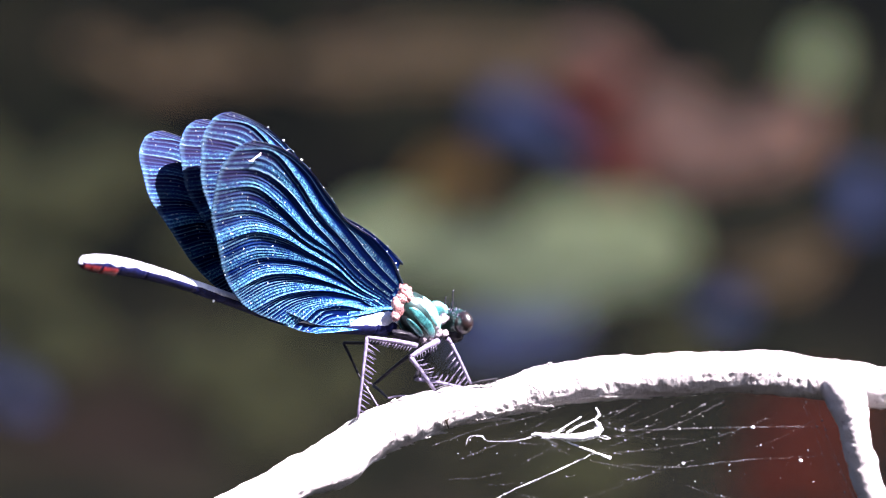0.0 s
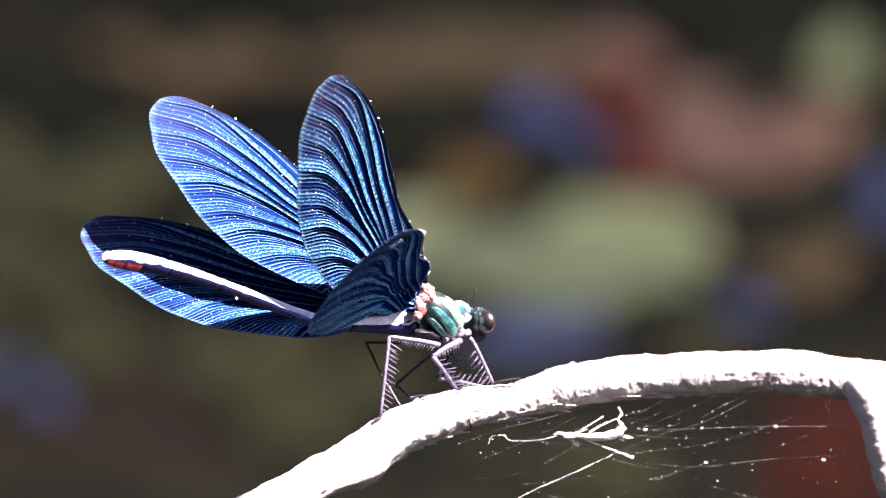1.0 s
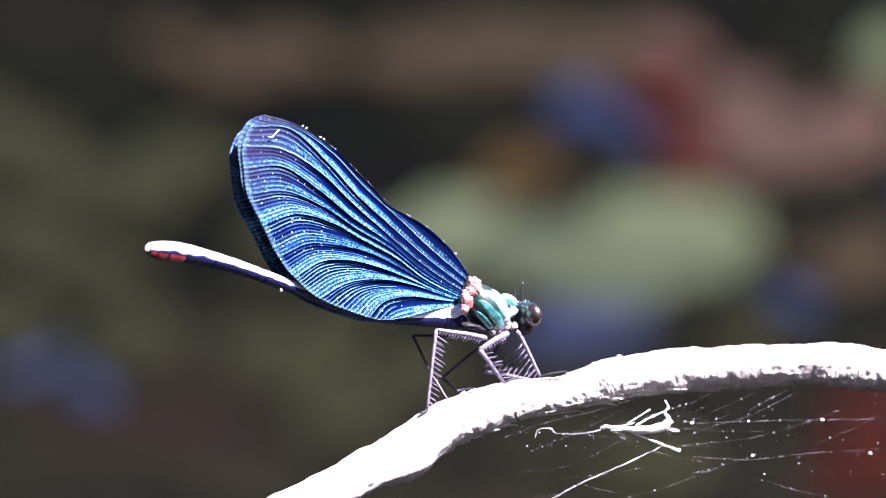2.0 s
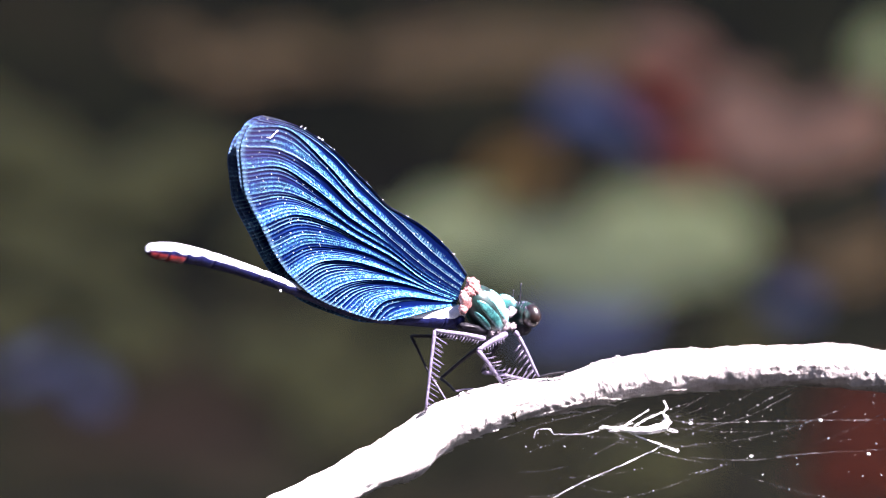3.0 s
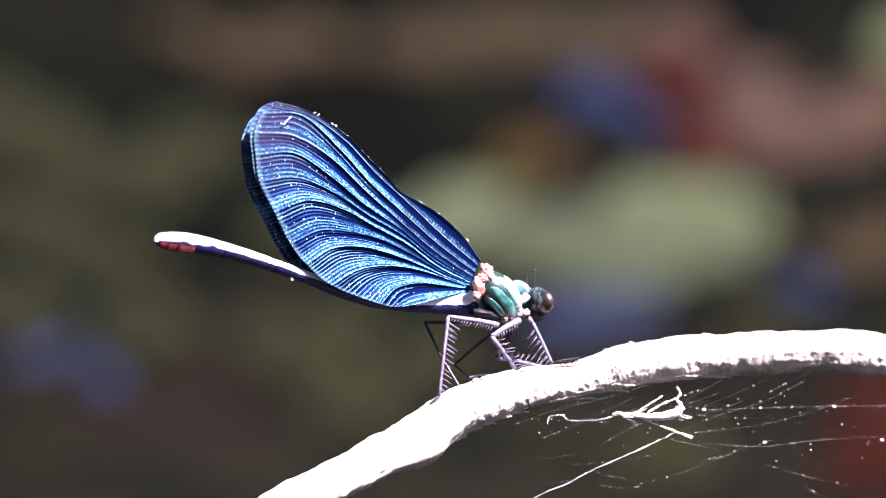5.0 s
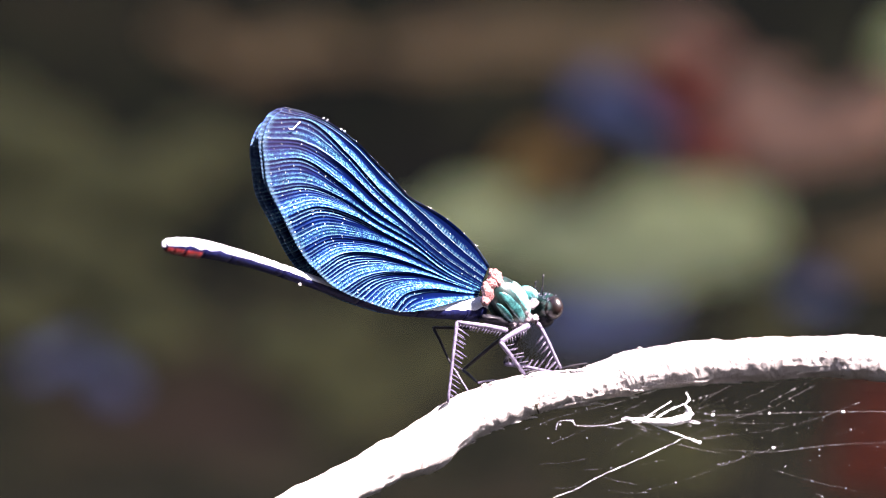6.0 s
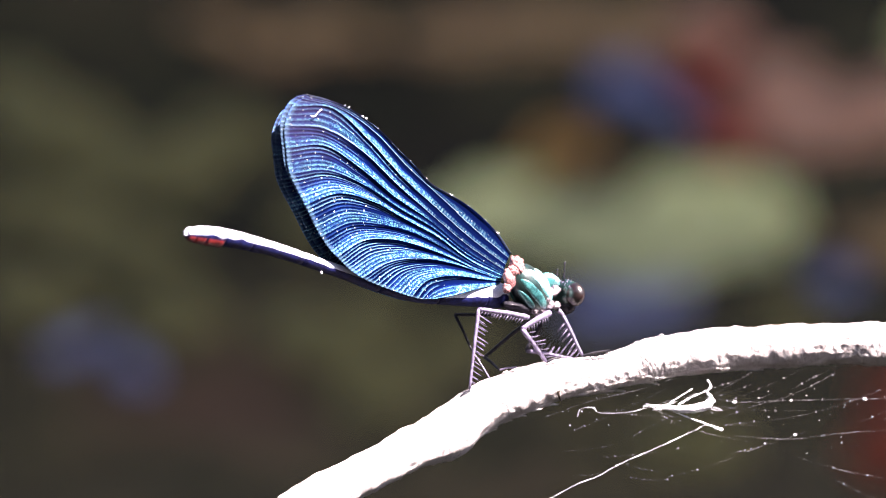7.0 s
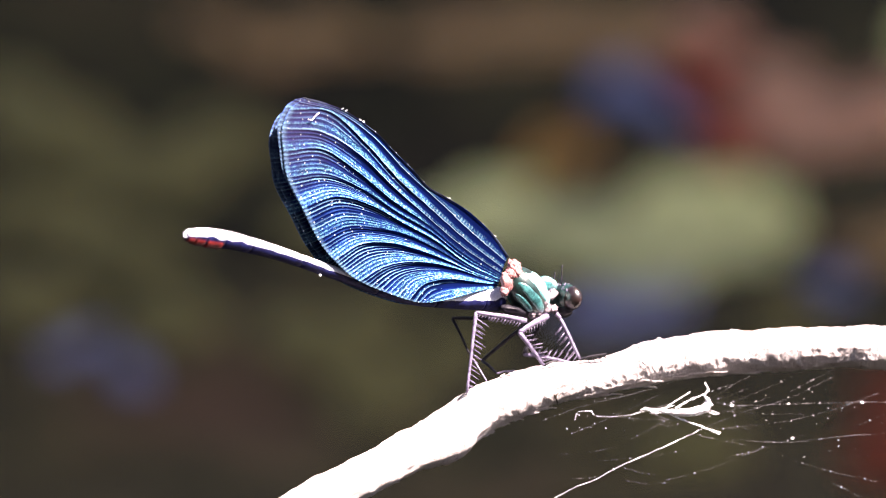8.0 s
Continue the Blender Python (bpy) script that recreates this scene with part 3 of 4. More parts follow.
WINGS = [  # name, length, rows of seconds, hinge and turn
    ('near_hind', 594.4, [
        (0.0, 873.7, 467.2, 0.7, 0.4506, -0.2849, -0.8447, -0.0477),
        (0.2, 873.7, 467.2, 0.7, 0.4811, -0.2772, -0.8290, -0.0669),
        (0.4, 873.7, 467.2, 0.7, 0.5108, -0.2690, -0.8120, -0.0861),
        (0.6, 873.7, 467.2, 0.7, 0.5399, -0.2985, -0.7720, -0.1532),
        (0.8, 873.7, 467.2, 0.7, 0.5740, -0.3100, -0.7291, -0.2070),
        (1.0, 873.7, 467.2, 0.7, 0.5957, -0.3493, -0.6744, -0.2613),
        (1.1, 873.7, 467.2, 0.7, 0.6009, -0.3529, -0.6619, -0.2763),
        (1.2, 873.7, 467.2, 0.7, 0.4241, -0.2378, -0.8697, 0.0850),
        (1.3, 873.7, 467.2, 0.7, 0.3984, -0.2216, -0.8813, 0.1245),
        (1.4, 873.7, 467.2, 0.7, 0.3931, -0.2183, -0.8833, 0.1324),
        (1.5, 873.7, 467.2, 0.7, 0.3931, -0.2183, -0.8833, 0.1324),
        (8.0, 873.7, 467.2, 0.7, 0.3931, -0.2183, -0.8833, 0.1324),
    ]),
    ('near_fore', 602.0, [
        (0.0, 885.3, 482.4, -19.1, 0.4108, -0.2738, -0.8644, 0.0957),
        (0.2, 885.3, 482.4, -19.1, 0.4249, -0.2947, -0.8512, 0.0892),
        (0.4, 885.3, 482.4, -19.1, 0.4386, -0.3154, -0.8374, 0.0827),
        (0.6, 885.3, 482.4, -19.1, 0.4530, -0.3374, -0.8217, 0.0757),
        (0.8, 885.3, 482.4, -19.1, 0.4532, -0.3812, -0.8042, 0.0497),
        (1.0, 885.3, 482.4, -19.1, 0.4754, -0.3964, -0.7839, 0.0477),
        (1.1, 885.3, 482.4, -19.1, 0.4782, -0.4031, -0.7790, 0.0442),
        (1.2, 871.1, 468.1, -2.4, 0.3978, -0.2276, -0.8795, 0.1283),
        (1.3, 870.5, 467.5, -1.7, 0.3940, -0.2201, -0.8826, 0.1316),
        (1.4, 870.3, 467.4, -1.5, 0.3931, -0.2183, -0.8833, 0.1324),
        (1.5, 870.3, 467.4, -1.5, 0.3931, -0.2183, -0.8833, 0.1324),
        (8.0, 870.3, 467.4, -1.5, 0.3931, -0.2183, -0.8833, 0.1324),
    ]),
    ('far_fore', 590.0, [
        (0.0, 899.7, 461.4, -44.3, 0.3721, -0.2129, -0.8873, 0.1699),
        (0.2, 899.7, 461.4, -44.3, 0.3420, -0.2316, -0.8936, 0.1758),
        (0.4, 899.7, 461.4, -44.3, 0.3114, -0.2500, -0.8987, 0.1814),
        (0.6, 899.7, 461.4, -44.3, 0.2764, -0.2488, -0.8934, 0.2521),
        (0.8, 899.7, 461.4, -44.3, 0.2292, -0.2543, -0.8989, 0.2736),
        (1.0, 899.7, 461.4, -44.3, 0.1823, -0.2676, -0.8949, 0.3072),
        (1.1, 899.7, 461.4, -44.3, 0.1734, -0.2693, -0.8938, 0.3139),
        (1.2, 863.6, 472.9, -45.5, 0.3697, -0.2212, -0.8895, 0.1526),
        (1.3, 857.4, 475.0, -45.6, 0.3897, -0.2150, -0.8854, 0.1343),
        (1.4, 854.3, 476.4, -45.7, 0.3937, -0.2137, -0.8845, 0.1306),
        (1.5, 854.3, 476.4, -45.7, 0.3937, -0.2137, -0.8845, 0.1306),
        (8.0, 854.3, 476.4, -45.7, 0.3937, -0.2137, -0.8845, 0.1306),
    ]),
    ('far_hind', 584.0, [
        (0.0, 860.7, 499.0, -5.5, 0.3272, -0.2099, -0.8813, 0.2688),
        (0.2, 860.7, 499.0, -5.5, 0.2825, -0.1988, -0.8967, 0.2769),
        (0.4, 860.7, 499.0, -5.5, 0.2371, -0.1872, -0.9099, 0.2842),
        (0.6, 860.7, 499.0, -5.5, 0.1625, -0.1707, -0.9163, 0.3238),
        (0.8, 860.7, 499.0, -5.5, 0.0832, -0.1511, -0.9046, 0.3899),
        (1.0, 860.7, 499.0, -5.5, 0.0585, -0.1297, -0.8922, 0.4287),
        (1.1, 860.7, 499.0, -5.5, 0.0443, -0.1257, -0.8885, 0.4391),
        (1.2, 857.3, 493.6, -14.6, 0.1268, -0.1485, -0.9058, 0.3759),
        (1.3, 851.4, 481.4, -32.0, 0.2714, -0.1851, -0.9104, 0.2514),
        (1.4, 845.9, 470.3, -47.2, 0.3847, -0.2103, -0.8878, 0.1397),
        (1.5, 845.7, 469.2, -48.5, 0.3939, -0.2122, -0.8848, 0.1300),
        (8.0, 845.7, 469.2, -48.5, 0.3939, -0.2122, -0.8848, 0.1300),
    ]),
]


def build_wings(fly):
    out = []
    for name, length, rows in WINGS:
        length *= 0.98
        hind = "hind" in name
        start = 0.07 if name == "far_fore" else 0.0
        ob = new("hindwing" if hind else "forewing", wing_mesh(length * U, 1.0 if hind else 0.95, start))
        ob.parent = fly
        tagged(ob, "dark metallic blue wing with fanned corrugations")
        solid = ob.modifiers.new("thickness", "SOLIDIFY")
        solid.thickness = 0.00003
        bm = bmesh.new()
        edge = VEINS[0][int(start * 96)::2]
        tube(bm, [(Vector((x, y, 0)) * length * U, U * (2.4 - 1.5 * i / len(edge))) for i, (x, y) in enumerate(edge)], 8)
        part("leading_vein", bm, M_VEIN, ob, closed=True)
        # pale spine tips along the front edge
        rng = random.Random(4)
        bm = bmesh.new()
        for n in range(10):
            x, y = edge[min(len(edge) - 1, 3 + int(n * 4.0) + rng.randrange(4))]
            foot = Vector((x, y, 0)) * length * U
            size = rng.choice((0.7, 0.9, 1.1, 2.2)) * U
            end = foot + Vector((rng.uniform(-2, 1), rng.uniform(2, 4), rng.uniform(-3, 0))) * U
            tube(bm, [(foot, 0.5 * U), (end, 0.5 * U)], 5)
            blob(bm, end, ((size, 0, 0), (0, size, 0), (0, 0, size)), 8)
        part("spines", bm, M_SILK, ob, "pale spines of the front edge", closed=True)
        if name == "near_hind":
            bm = bmesh.new()
            tube(bm, [(Vector(p) * length * U, r * U) for p, r in (((0.923, -0.014, -0.008), 0.5), ((0.907, -0.007, -0.009), 1.2), ((0.898, 0.014, -0.009), 0.6), ((0.890, 0.028, -0.009), 1.3))], 6)
            part("dust_fleck", bm, M_SILK, ob, "white fleck stuck near the wing tip", closed=True)
        out.append((ob, rows))
    return out


def build_abdomen(fly):
    hip = at(888, 524, 0)
    ab = new("abdomen")
    ab.parent = fly
    ab.location = hip
    line = [(888, 524, -22, 22), (850, 525, 10, 19), (800, 527, 58, 14), (740, 525, 118, 11), (680, 510, 182, 11), (600, 481, 276, 11), (500, 447, 388, 12), (430, 428, 466, 14), (385, 419, 516, 15), (350, 415, 554, 13), (331, 415, 574, 7)]
    pts = spline(line, 12)
    n = len(pts)
    cuts = [0, 11, 30, 50, 68, 82, 94, 104, 112, n - 1]
    for k, (i, j) in enumerate(zip(cuts, cuts[1:])):
        bm = bmesh.new()
        rings = []
        for m in range(i, j + 1):
            a, b, w, r = pts[m]
            edge = min(m - i, j - m)
            rings.append((at(a, b, w) - hip, U * r * (1.0 if edge > 0 else 0.93)))
        tube(bm, rings, 24)
        part("abdomen_segment", bm, M_BLUEBODY, ab, closed=True)
        # a pale strip over each segment paints in its sunlit top
        bm = bmesh.new()
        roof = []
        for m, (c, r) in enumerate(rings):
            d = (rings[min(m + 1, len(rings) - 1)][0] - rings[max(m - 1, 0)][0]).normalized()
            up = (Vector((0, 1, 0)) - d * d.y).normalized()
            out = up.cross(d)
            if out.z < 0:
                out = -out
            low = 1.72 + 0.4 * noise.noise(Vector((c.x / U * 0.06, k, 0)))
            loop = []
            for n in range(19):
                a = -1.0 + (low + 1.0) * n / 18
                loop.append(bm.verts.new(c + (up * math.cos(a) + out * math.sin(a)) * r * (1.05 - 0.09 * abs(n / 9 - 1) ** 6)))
            roof.append(loop)
        for p, q in zip(roof, roof[1:]):
            for n in range(18):
                f = bm.faces.new((q[n], q[n + 1], p[n + 1], p[n]))
                f.normal_update()
                if f.normal.dot(f.calc_center_median() - rings[0][0].lerp(rings[-1][0], 0.5)) < 0:
                    f.normal_flip()
        part("lit_dorsal_strip", bm, M_SUNLIT, ab, "pale blue top strip, painted as the sunlit back")
        if k > 5:
            bm = bmesh.new()
            tube(bm, [(c + Vector((0, -0.42 * r, 0.12 * r)), r * 0.80) for c, r in rings[1:-1]], 20)
            part("red_underside", bm, M_TIP, ab, "wine-red underside of the tail", closed=True)
    # claspers, in the same painted sunlit tone
    for dy in (-5, 5):
        bm = bmesh.new()
        tube(bm, [(at(342, 412 + dy, 562) - hip, 4 * U), (at(334, 411 + dy, 570) - hip, 3.4 * U), (at(326, 413 + dy * 0.4, 578) - hip, 1.5 * U)], 8)
        part("clasper", bm, M_SUNLIT, ab, closed=True)
    bm = bmesh.new()
    blob(bm, at(569, 483, 322) - hip, ((2.4 * U, 0, 0), (0, 2.8 * U, 0), (0, 0, 2.4 * U)), 12)
    part("droplet", bm, M_SILK, ab, "tiny pale droplet under the tail", closed=True)
    return ab, hip


BACK = Vector((-0.71, 0.0, 0.70))   # towards the tail
SIDE = Vector((0.70, 0.0, 0.71))    # the damselfly's right-hand side


def build_body(fly):
    def lump(name, a, b, w, l, h, d, tilt, material, label="", bump=0.06, seg=22, freq=2.0):
        """An ellipsoid: half length l along the body, half height h, half width d sideways, tilted nose-down."""
        c, s = math.cos(radians(tilt)), math.sin(radians(tilt))
        long, high = -BACK * c - Vector((0, s, 0)), -BACK * s + Vector((0, c, 0))
        bm = bmesh.new()
        blob(bm, at(a, b, w + (905 - a) * 0.6), (long * l * U, high * h * U, SIDE * d * U), seg, bump, freq)
        return part(name, bm, material, fly, label, closed=True)

    c, s = math.cos(radians(42)), math.sin(radians(42))
    mid = at(937, 512, -22)
    axes = ((-BACK * c - Vector((0, s, 0))) * 54 * U, (-BACK * s + Vector((0, c, 0))) * 35 * U, SIDE * 31 * U)
    bm = bmesh.new()
    blob(bm, mid, axes, 32, 0.05, 2.0)
    part("thorax", bm, M_DARKGREEN, fly, "dark metallic green thorax", closed=True)
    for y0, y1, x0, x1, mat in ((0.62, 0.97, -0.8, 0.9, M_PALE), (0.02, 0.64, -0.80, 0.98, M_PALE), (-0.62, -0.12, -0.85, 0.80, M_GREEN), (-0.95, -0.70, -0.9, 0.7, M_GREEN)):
        for far in (1, -1):
            bm = bmesh.new()
            n = 18
            grid = []
            for i in range(n + 1):
                row = []
                for k in range(n + 1):
                    u, v = 2 * i / n - 1, 2 * k / n - 1
                    y = (y0 + y1) / 2 + (y1 - y0) / 2 * v * math.sqrt(1 - 0.5 * u * u)
                    x = ((x0 + x1) / 2 + (x1 - x0) / 2 * u * math.sqrt(1 - 0.4 * v * v)) * math.sqrt(1 - y * y)
                    z = math.sqrt(max(0.0, 1 - x * x - y * y)) * far
                    proud = 0.98 + 0.08 * (1 - u ** 6) * (1 - v ** 4) + 0.02 * noise.noise(Vector((x, y, z)) * 5)
                    row.append(bm.verts.new(mid + (axes[0] * x + axes[1] * y + axes[2] * z) * proud))
                grid.append(row)
            for r, t in zip(grid, grid[1:]):
                for k in range(n):
                    f = bm.faces.new((r[k], r[k + 1], t[k + 1], t[k]))
                    f.normal_update()
                    if f.normal.dot(f.calc_center_median() - mid) < 0:
                        f.normal_flip()
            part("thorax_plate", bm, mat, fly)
    lump("belly", 920, 545, -6, 42, 9, 20, 8, M_DARK, bump=0.2)
    for a, b, w, l, h, tilt in ((915, 467, 14, 17, 13, 35), (921, 480, 18, 13, 10, 60), (901, 494, 20, 19, 11, 70), (908, 480, 20, 12, 9, 20), (897, 510, 20, 10, 8, 80)):
        lump("wing_root", a, b, w, l, h, 8, tilt, M_PINK, bump=0.28, seg=36, freq=2.6)
    lump("prothorax", 974, 497, -14, 18, 11, 18, 35, M_PALE, bump=0.15)
    lump("neck_plate", 980, 516, 0, 9, 15, 9, 60, M_PINKPALE, bump=0.3)
    lump("neck_plate", 969, 540, 4, 10, 12, 9, 70, M_PINKPALE, bump=0.35)
    for a, b, w, l, h in ((957, 548, 8, 8, 7), (967, 530, 14, 7, 9), (946, 551, 10, 7, 6), (984, 541, 0, 7, 8)):
        lump("coxa", a, b, w, l, h, 7, 50, M_PINKPALE, bump=0.35, freq=3.0)
    lump("head", 1000, 518, -14, 17, 24, 36, 8, M_DARKGREEN, "dark teal head")
    lump("face", 1000, 543, -16, 15, 14, 22, 20, M_DARK)
    for a, w in ((1018, 16), (998, -48)):
        lump("eye", a - 1, 522, w - 2, 15, 21, 21, 0, M_EYE, "glossy brown compound eye", bump=0.0, seg=32)
    for a, b, w in ((997, 500, -50), (984, 492, -75)):
        bm = bmesh.new()
        k = 1.0 if a > 990 else 0.45
        tube(bm, [(at(a, b, w), 2.6 * U), (at(a + 1, b - 14 * k, w), 2.2 * U), (at(a + 2, b - 18 * k, w), 1.1 * U), (at(a + 2, b - 31 * k, w), 1.1 * U), (at(a + 3, b - 37 * k, w), 1.8 * U)], 8)
        part("antenna", bm, M_DARK, fly, closed=True)


def build_hairs(fly):
    """Fine pale hairs on the back, the neck and the crown of the head."""
    rng = random.Random(12)
    bm = bmesh.new()
    for a, b, w, along, fall, n in ((915, 470, -10, 70, 46, 26), (975, 492, -20, 34, 22, 14), (996, 500, -30, 24, 4, 5)):
        for _ in range(n):
            f = rng.random()
            foot = at(a + along * f, b + fall * f, w + rng.uniform(-18, 18))
            end = foot + Vector((rng.uniform(0, 5), rng.uniform(3, 8), rng.uniform(-3, 3))) * U
            tube(bm, [(foot, 0.5 * U), (end, 0.4 * U)], 5)
    part("hairs", bm, M_LEG, fly, "fine pale hairs", closed=True)


def build_leg(fly, joints, thick, materials, spines, comb=0):
    """A jointed leg: femur and tibia with combs of spines, tarsus."""
    holder = new("leg")
    holder.parent = fly
    pts = [at(*j) for j in joints]
    names = ("femur", "tibia", "tarsus")
    for i, (p, q) in enumerate(zip(pts, pts[1:])):
        bm = bmesh.new()
        r = thick * U * (1.0, 0.72, 0.42)[i]
        sag = Vector((0, 1.5 * U, 0))
        tube(bm, [(p, r * 0.9), (p.lerp(q, 0.06), r * 1.2), (p.lerp(q, 0.4) + sag, r), (p.lerp(q, 0.9), r * 0.85), (q, r * 0.7)], 10)
        if spines and (i < 2 or comb):
            d = (q - p).normalized()
            for side in (1, -1):
                out = (d.cross(Vector((0, 0, 1))).normalized() * (spines if i < 2 else comb) + Vector((0, 0, 0.45 * side))).normalized()
                count = int((q - p).length / ((6.0 if i == 0 else 9.0) * U))
                for k in range(1, count):
                    b = p.lerp(q, (k + 0.4 * random.random()) / count)
                    size = (14, 24, 20)[i] * U * random.uniform(0.7, 1.15) * (1 - 0.5 * (k / count) ** 2)
                    tube(bm, [(b, 0.9 * U), (b + (out + d * 0.45) * size, 0.4 * U)], 5)
        part(names[i], bm, materials[i], holder, closed=True)
    return holder


def build_damselfly():
    fly = thing("damselfly", "metallic blue and green damselfly clinging to a bleached branch", "damselfly")
    build_body(fly)
    build_hairs(fly)
    ab = build_abdomen(fly)
    # far legs get dark segments: their shade is put into the colour
    pale, dark = (M_LEG, M_LEG, M_DARK), (M_DARK, M_DARK, M_LEG)
    for joints, thick, mats, spines, comb in (
        (((936, 562, 0), (847, 547, 40), (831, 690, 58), (814, 702, 68)), 4.2, pale, -1, 0),
        (((974, 553, -30), (923, 582, 0), (967, 641, -14), (992, 632, -26)), 5.2, pale, -1, 0),
        (((988, 550, -46), (996, 558, -46), (1031, 630, -46), (1078, 620, -58)), 4.2, pale, 1, 1),
        (((930, 562, -50), (805, 557, -30), (836, 622, -10), (868, 672, 2)), 3.4, dark, 0, 0),
        (((940, 566, -60), (857, 632, -60), (884, 655, -26), (915, 650, -26)), 3.4, dark, 0, 0),
        (((960, 568, -100), (931, 621, -90), (1016, 636, -84), (1046, 634, -90)), 4.2, (M_DARK, M_LEG, M_DARK), -1, 0),
    ):
        build_leg(fly, joints, thick, mats, spines, comb)
    return fly, build_wings(fly), ab


# ---- the spider's web ----
def build_web():
    web = thing("spider_web", "torn white spider silk hung under the branch", "spider web")

    def thread(points, r, beads=0, silk=M_THREAD):
        """A silk thread of uneven thickness with sticky beads."""
        bm = bmesh.new()
        pts = spline([(*p, -18 - 0.2 * (p[0] - 1000)) for p in points], 24)
        k = random.uniform(0, 99)
        rings = []
        for i, p in enumerate(pts):
            thick = 0.42 + max(0, 1.5 * noise.noise(Vector((p[0] * 0.05, p[1] * 0.05, k))))
            rings.append((at(*p) + Vector((0, noise.noise(Vector((i * 0.35, k, 0))) * 1.2 * U, 0)), 0.20 * r * thick * U))
        tube(bm, rings, 6)
        for _ in range(beads):
            p = random.choice(pts)
            size = random.choice((0.5, 0.7, 0.9, 1.5))
            blob(bm, at(*p), [Vector(e) * U * size * random.uniform(0.8, 1.3) for e in ((1, 0, 0), (0, 1, 0), (0, 0, 1))], 8)
        part("thread", bm, silk, web, closed=True)

    thread([(970, 885), (1015, 860), (1060, 842), (1100, 820), (1180, 785), (1250, 752)], 3.2, 14, M_SILK)
    thread([(1250, 752), (1330, 720), (1400, 700), (1480, 660)], 0.9, 6)
    thread([(1120, 772), (1180, 740), (1260, 700), (1330, 660)], 0.7, 4)
    thread([(1270, 706), (1310, 712), (1400, 709), (1480, 707), (1540, 706), (1680, 705)], 1.1, 10)
    thread([(1300, 772), (1400, 777), (1500, 766), (1600, 760), (1700, 755)], 0.8, 7)
    thread([(1280, 752), (1380, 742), (1470, 722), (1560, 690)], 0.7, 5)
    thread([(1022, 738), (1028, 724), (1050, 722), (1062, 731), (1110, 730), (1145, 722)], 2.2, 8, M_SILK)
    thread([(1145, 720), (1190, 738), (1215, 740), (1250, 752), (1275, 760)], 1.5, 6)
    thread([(960, 740), (1040, 712), (1130, 690), (1200, 668)], 0.7, 6)
    thread([(1400, 690), (1440, 668), (1500, 640)], 0.6, 4)
    thread([(1620, 650), (1640, 700), (1680, 770), (1720, 850), (1760, 900)], 1.4, 8)
    thread([(1640, 640), (1660, 720), (1690, 790), (1700, 830)], 1.0, 6)
    thread([(1480, 850), (1560, 890), (1640, 930)], 0.7, 4)
    for a in (1612, 1632, 1655, 1668):
        thread([(a, 650), (a + 22 + a % 9, 705), (a + 52 - a % 7, 780), (a + 66, 850)], 0.7, 7)
    # loose fine strands between the branch and the clump
    rng = random.Random(5)
    for _ in range(22):
        a, b = rng.uniform(990, 1660), rng.uniform(690, 850)
        l, s = rng.uniform(50, 180), rng.choice((-0.45, -0.3, -0.12, 0.05, 0.25))
        thread([(a, b), (a + l * 0.5, b + s * l * 0.5 + 3), (a + l, b + s * l)], 0.5, 4)
    # the clump: a ragged wad of many stuck strands round a few thick ones
    bm = bmesh.new()
    rng = random.Random(21)
    lumpy = lambda p, i, a: U * (1.6 * noise.noise(p / U * 0.14) + 1.1 * noise.noise(p / U * 0.45))
    for line in ([(1138, 719, 1.2), (1165, 720, 3), (1195, 724, 5.5), (1225, 724, 7.5), (1250, 718, 8), (1264, 707, 3.5)],
                 [(1244, 720, 4), (1257, 706, 4), (1252, 694, 2.2), (1258, 683, 2), (1252, 672, 1)],
                 [(1178, 719, 1.2), (1200, 704, 0.9), (1226, 688, 0.6)], [(1200, 717, 1.8), (1224, 703, 1.4), (1250, 692, 1.2)],
                 [(1190, 728, 1.0), (1225, 742, 1.3), (1252, 752, 2), (1278, 762, 1.8)]):
        tube(bm, [(at(a, b, -56), r * U) for a, b, r in spline(line, 12)], 10, lumpy)
    for _ in range(14):
        f = rng.random()
        a, b = 1140 + 122 * f, 719 + 6 * math.sin(math.pi * f) + rng.uniform(-5, 5)
        turn, l = rng.uniform(-0.5, 0.4), rng.uniform(8, 22)
        tube(bm, [(at(a, b, -56 + rng.uniform(-6, 8)), 0.9 * U), (at(a + l * 0.5, b + l * turn * 0.5 + rng.uniform(-3, 3), -52), 0.7 * U), (at(a + l, b + l * turn, -50), 0.35 * U)], 6)
    part("silk_clump", bm, M_SILK, web, "ragged white wad of silk", closed=True)
    rng = random.Random(33)
    bm = bmesh.new()
    for _ in range(90):
        a = rng.uniform(985, 1690)
        b = rng.uniform(690 - 0.05 * (a - 985), 760 + 0.10 * (a - 985))
        r = rng.choice((0.25, 0.3, 0.35, 0.45, 0.7)) * U
        blob(bm, at(a, b, -18 - 0.2 * (a - 1000)), ((r * rng.uniform(1, 2.4), rng.uniform(-1, 1) * r, 0), (0, r, 0), (0, 0, r)), 6)
    tagged(part("dust", bm, M_SILK, web, "glinting specks caught in the silk", closed=True), kind="stuff")
    for a, b, r in ((1615, 766, 4), (1300, 712, 4), (1276, 760, 5), (1530, 707, 4), (1400, 709, 2.5), (1407, 770, 3)):
        bm = bmesh.new()
        blob(bm, at(a, b, -18 - 0.2 * (a - 1000)), [Vector(e) * U * r * 0.7 for e in ((1.2, 0, 0), (0, 0.9, 0), (0, 0, 1))], 10, 0.5)
        part("silk_bead", bm, M_SILK, web)


build_ground()
build_water()
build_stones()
build_tree()
build_branch()
FLY, WING_PARTS, ABDOMEN = build_damselfly()
build_web()


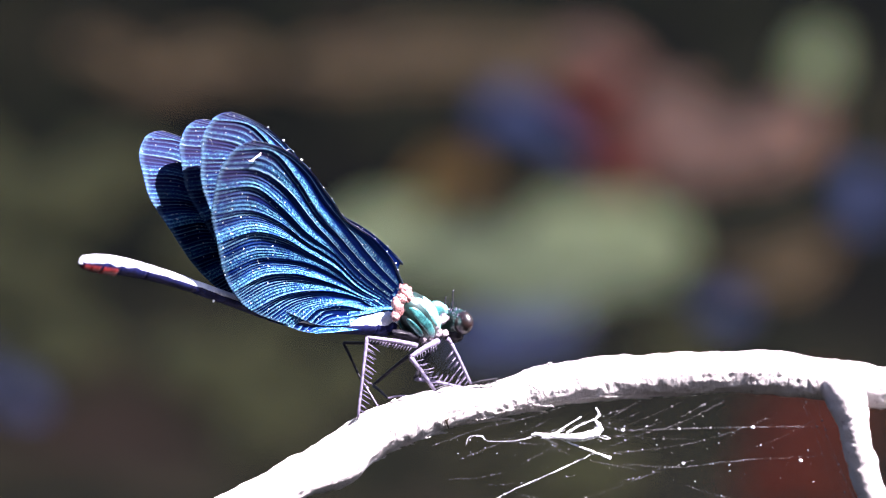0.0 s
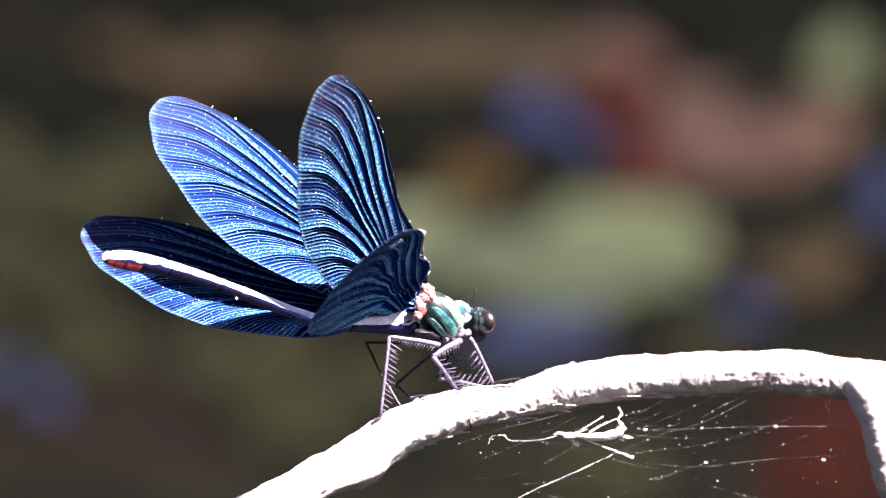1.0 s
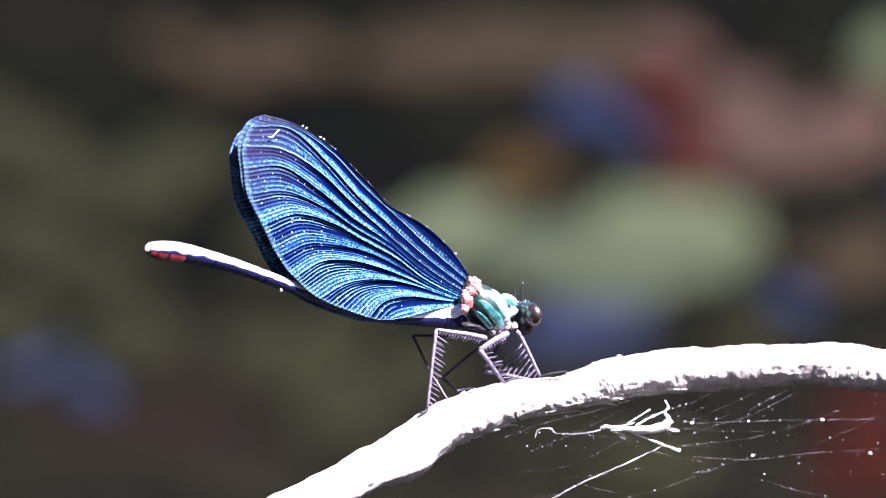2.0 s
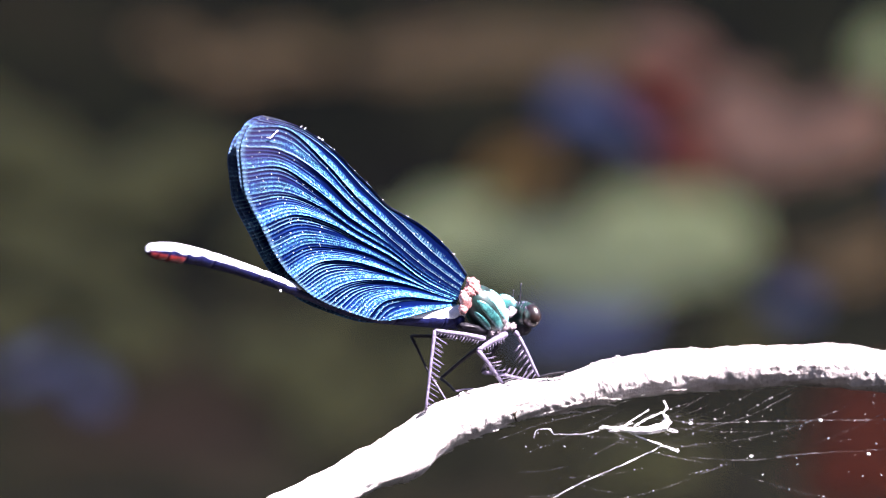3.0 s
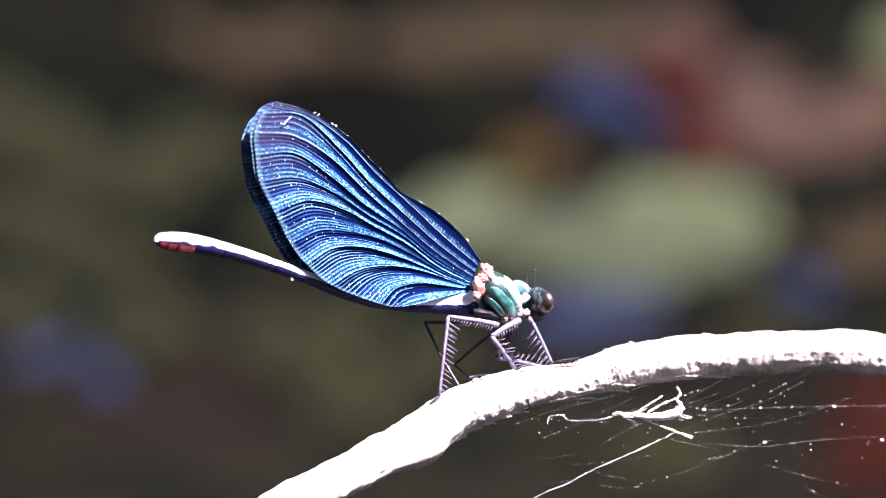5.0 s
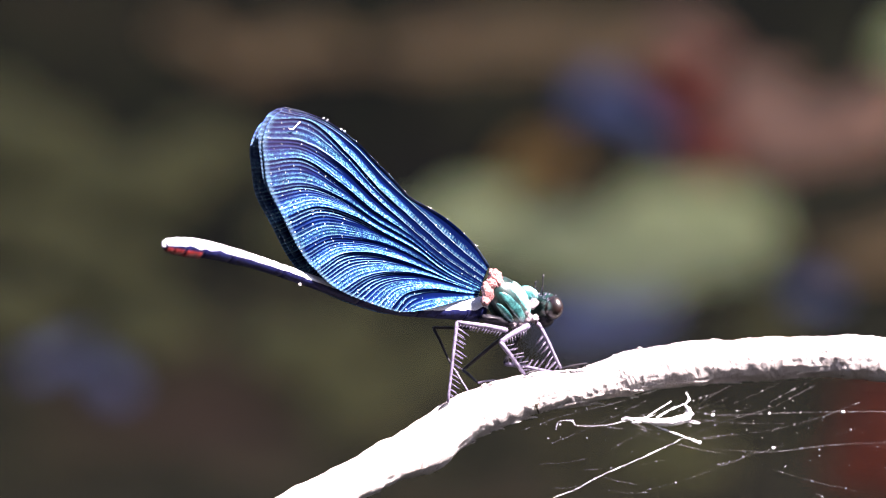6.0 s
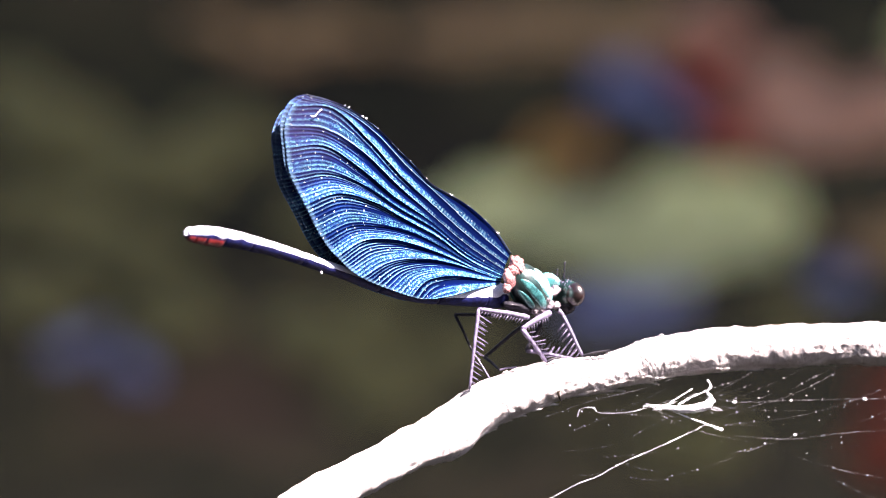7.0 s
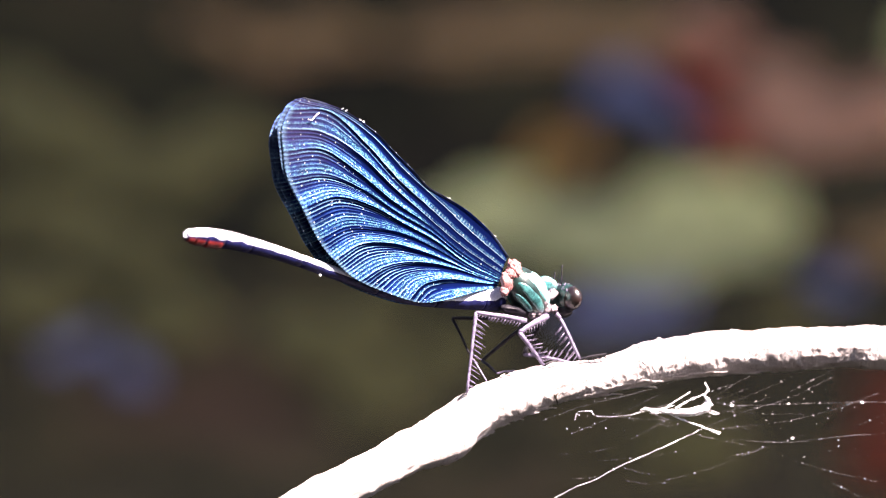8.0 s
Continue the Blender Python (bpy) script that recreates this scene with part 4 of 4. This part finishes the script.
def motions():
    for ob, rows in WING_PARTS:
        walk(ob, [(t, Matrix.Translation(at(x, y, w)) @ Quaternion((a, b, c, d)).to_matrix().to_4x4()) for t, x, y, w, a, b, c, d in rows])
    tail, hip = ABDOMEN
    sway = [(0.0, 12, 0), (0.5, 11, 1), (1.0, 12, 6), (1.5, 9, 9), (2.0, 5, 10), (3.5, 9, 9), (4.0, 2, 3), (4.5, 3, 2), (6.0, -1, 3), (7.0, 0, 0), (7.5, 1, 1), (8.0, 3, 3)]
    walk(tail, [(t, Matrix.Translation(hip) @ pose(0, 0, 0, 0, math.degrees(a / 596), -math.degrees(c / 557))) for t, a, c in sway])


motions()
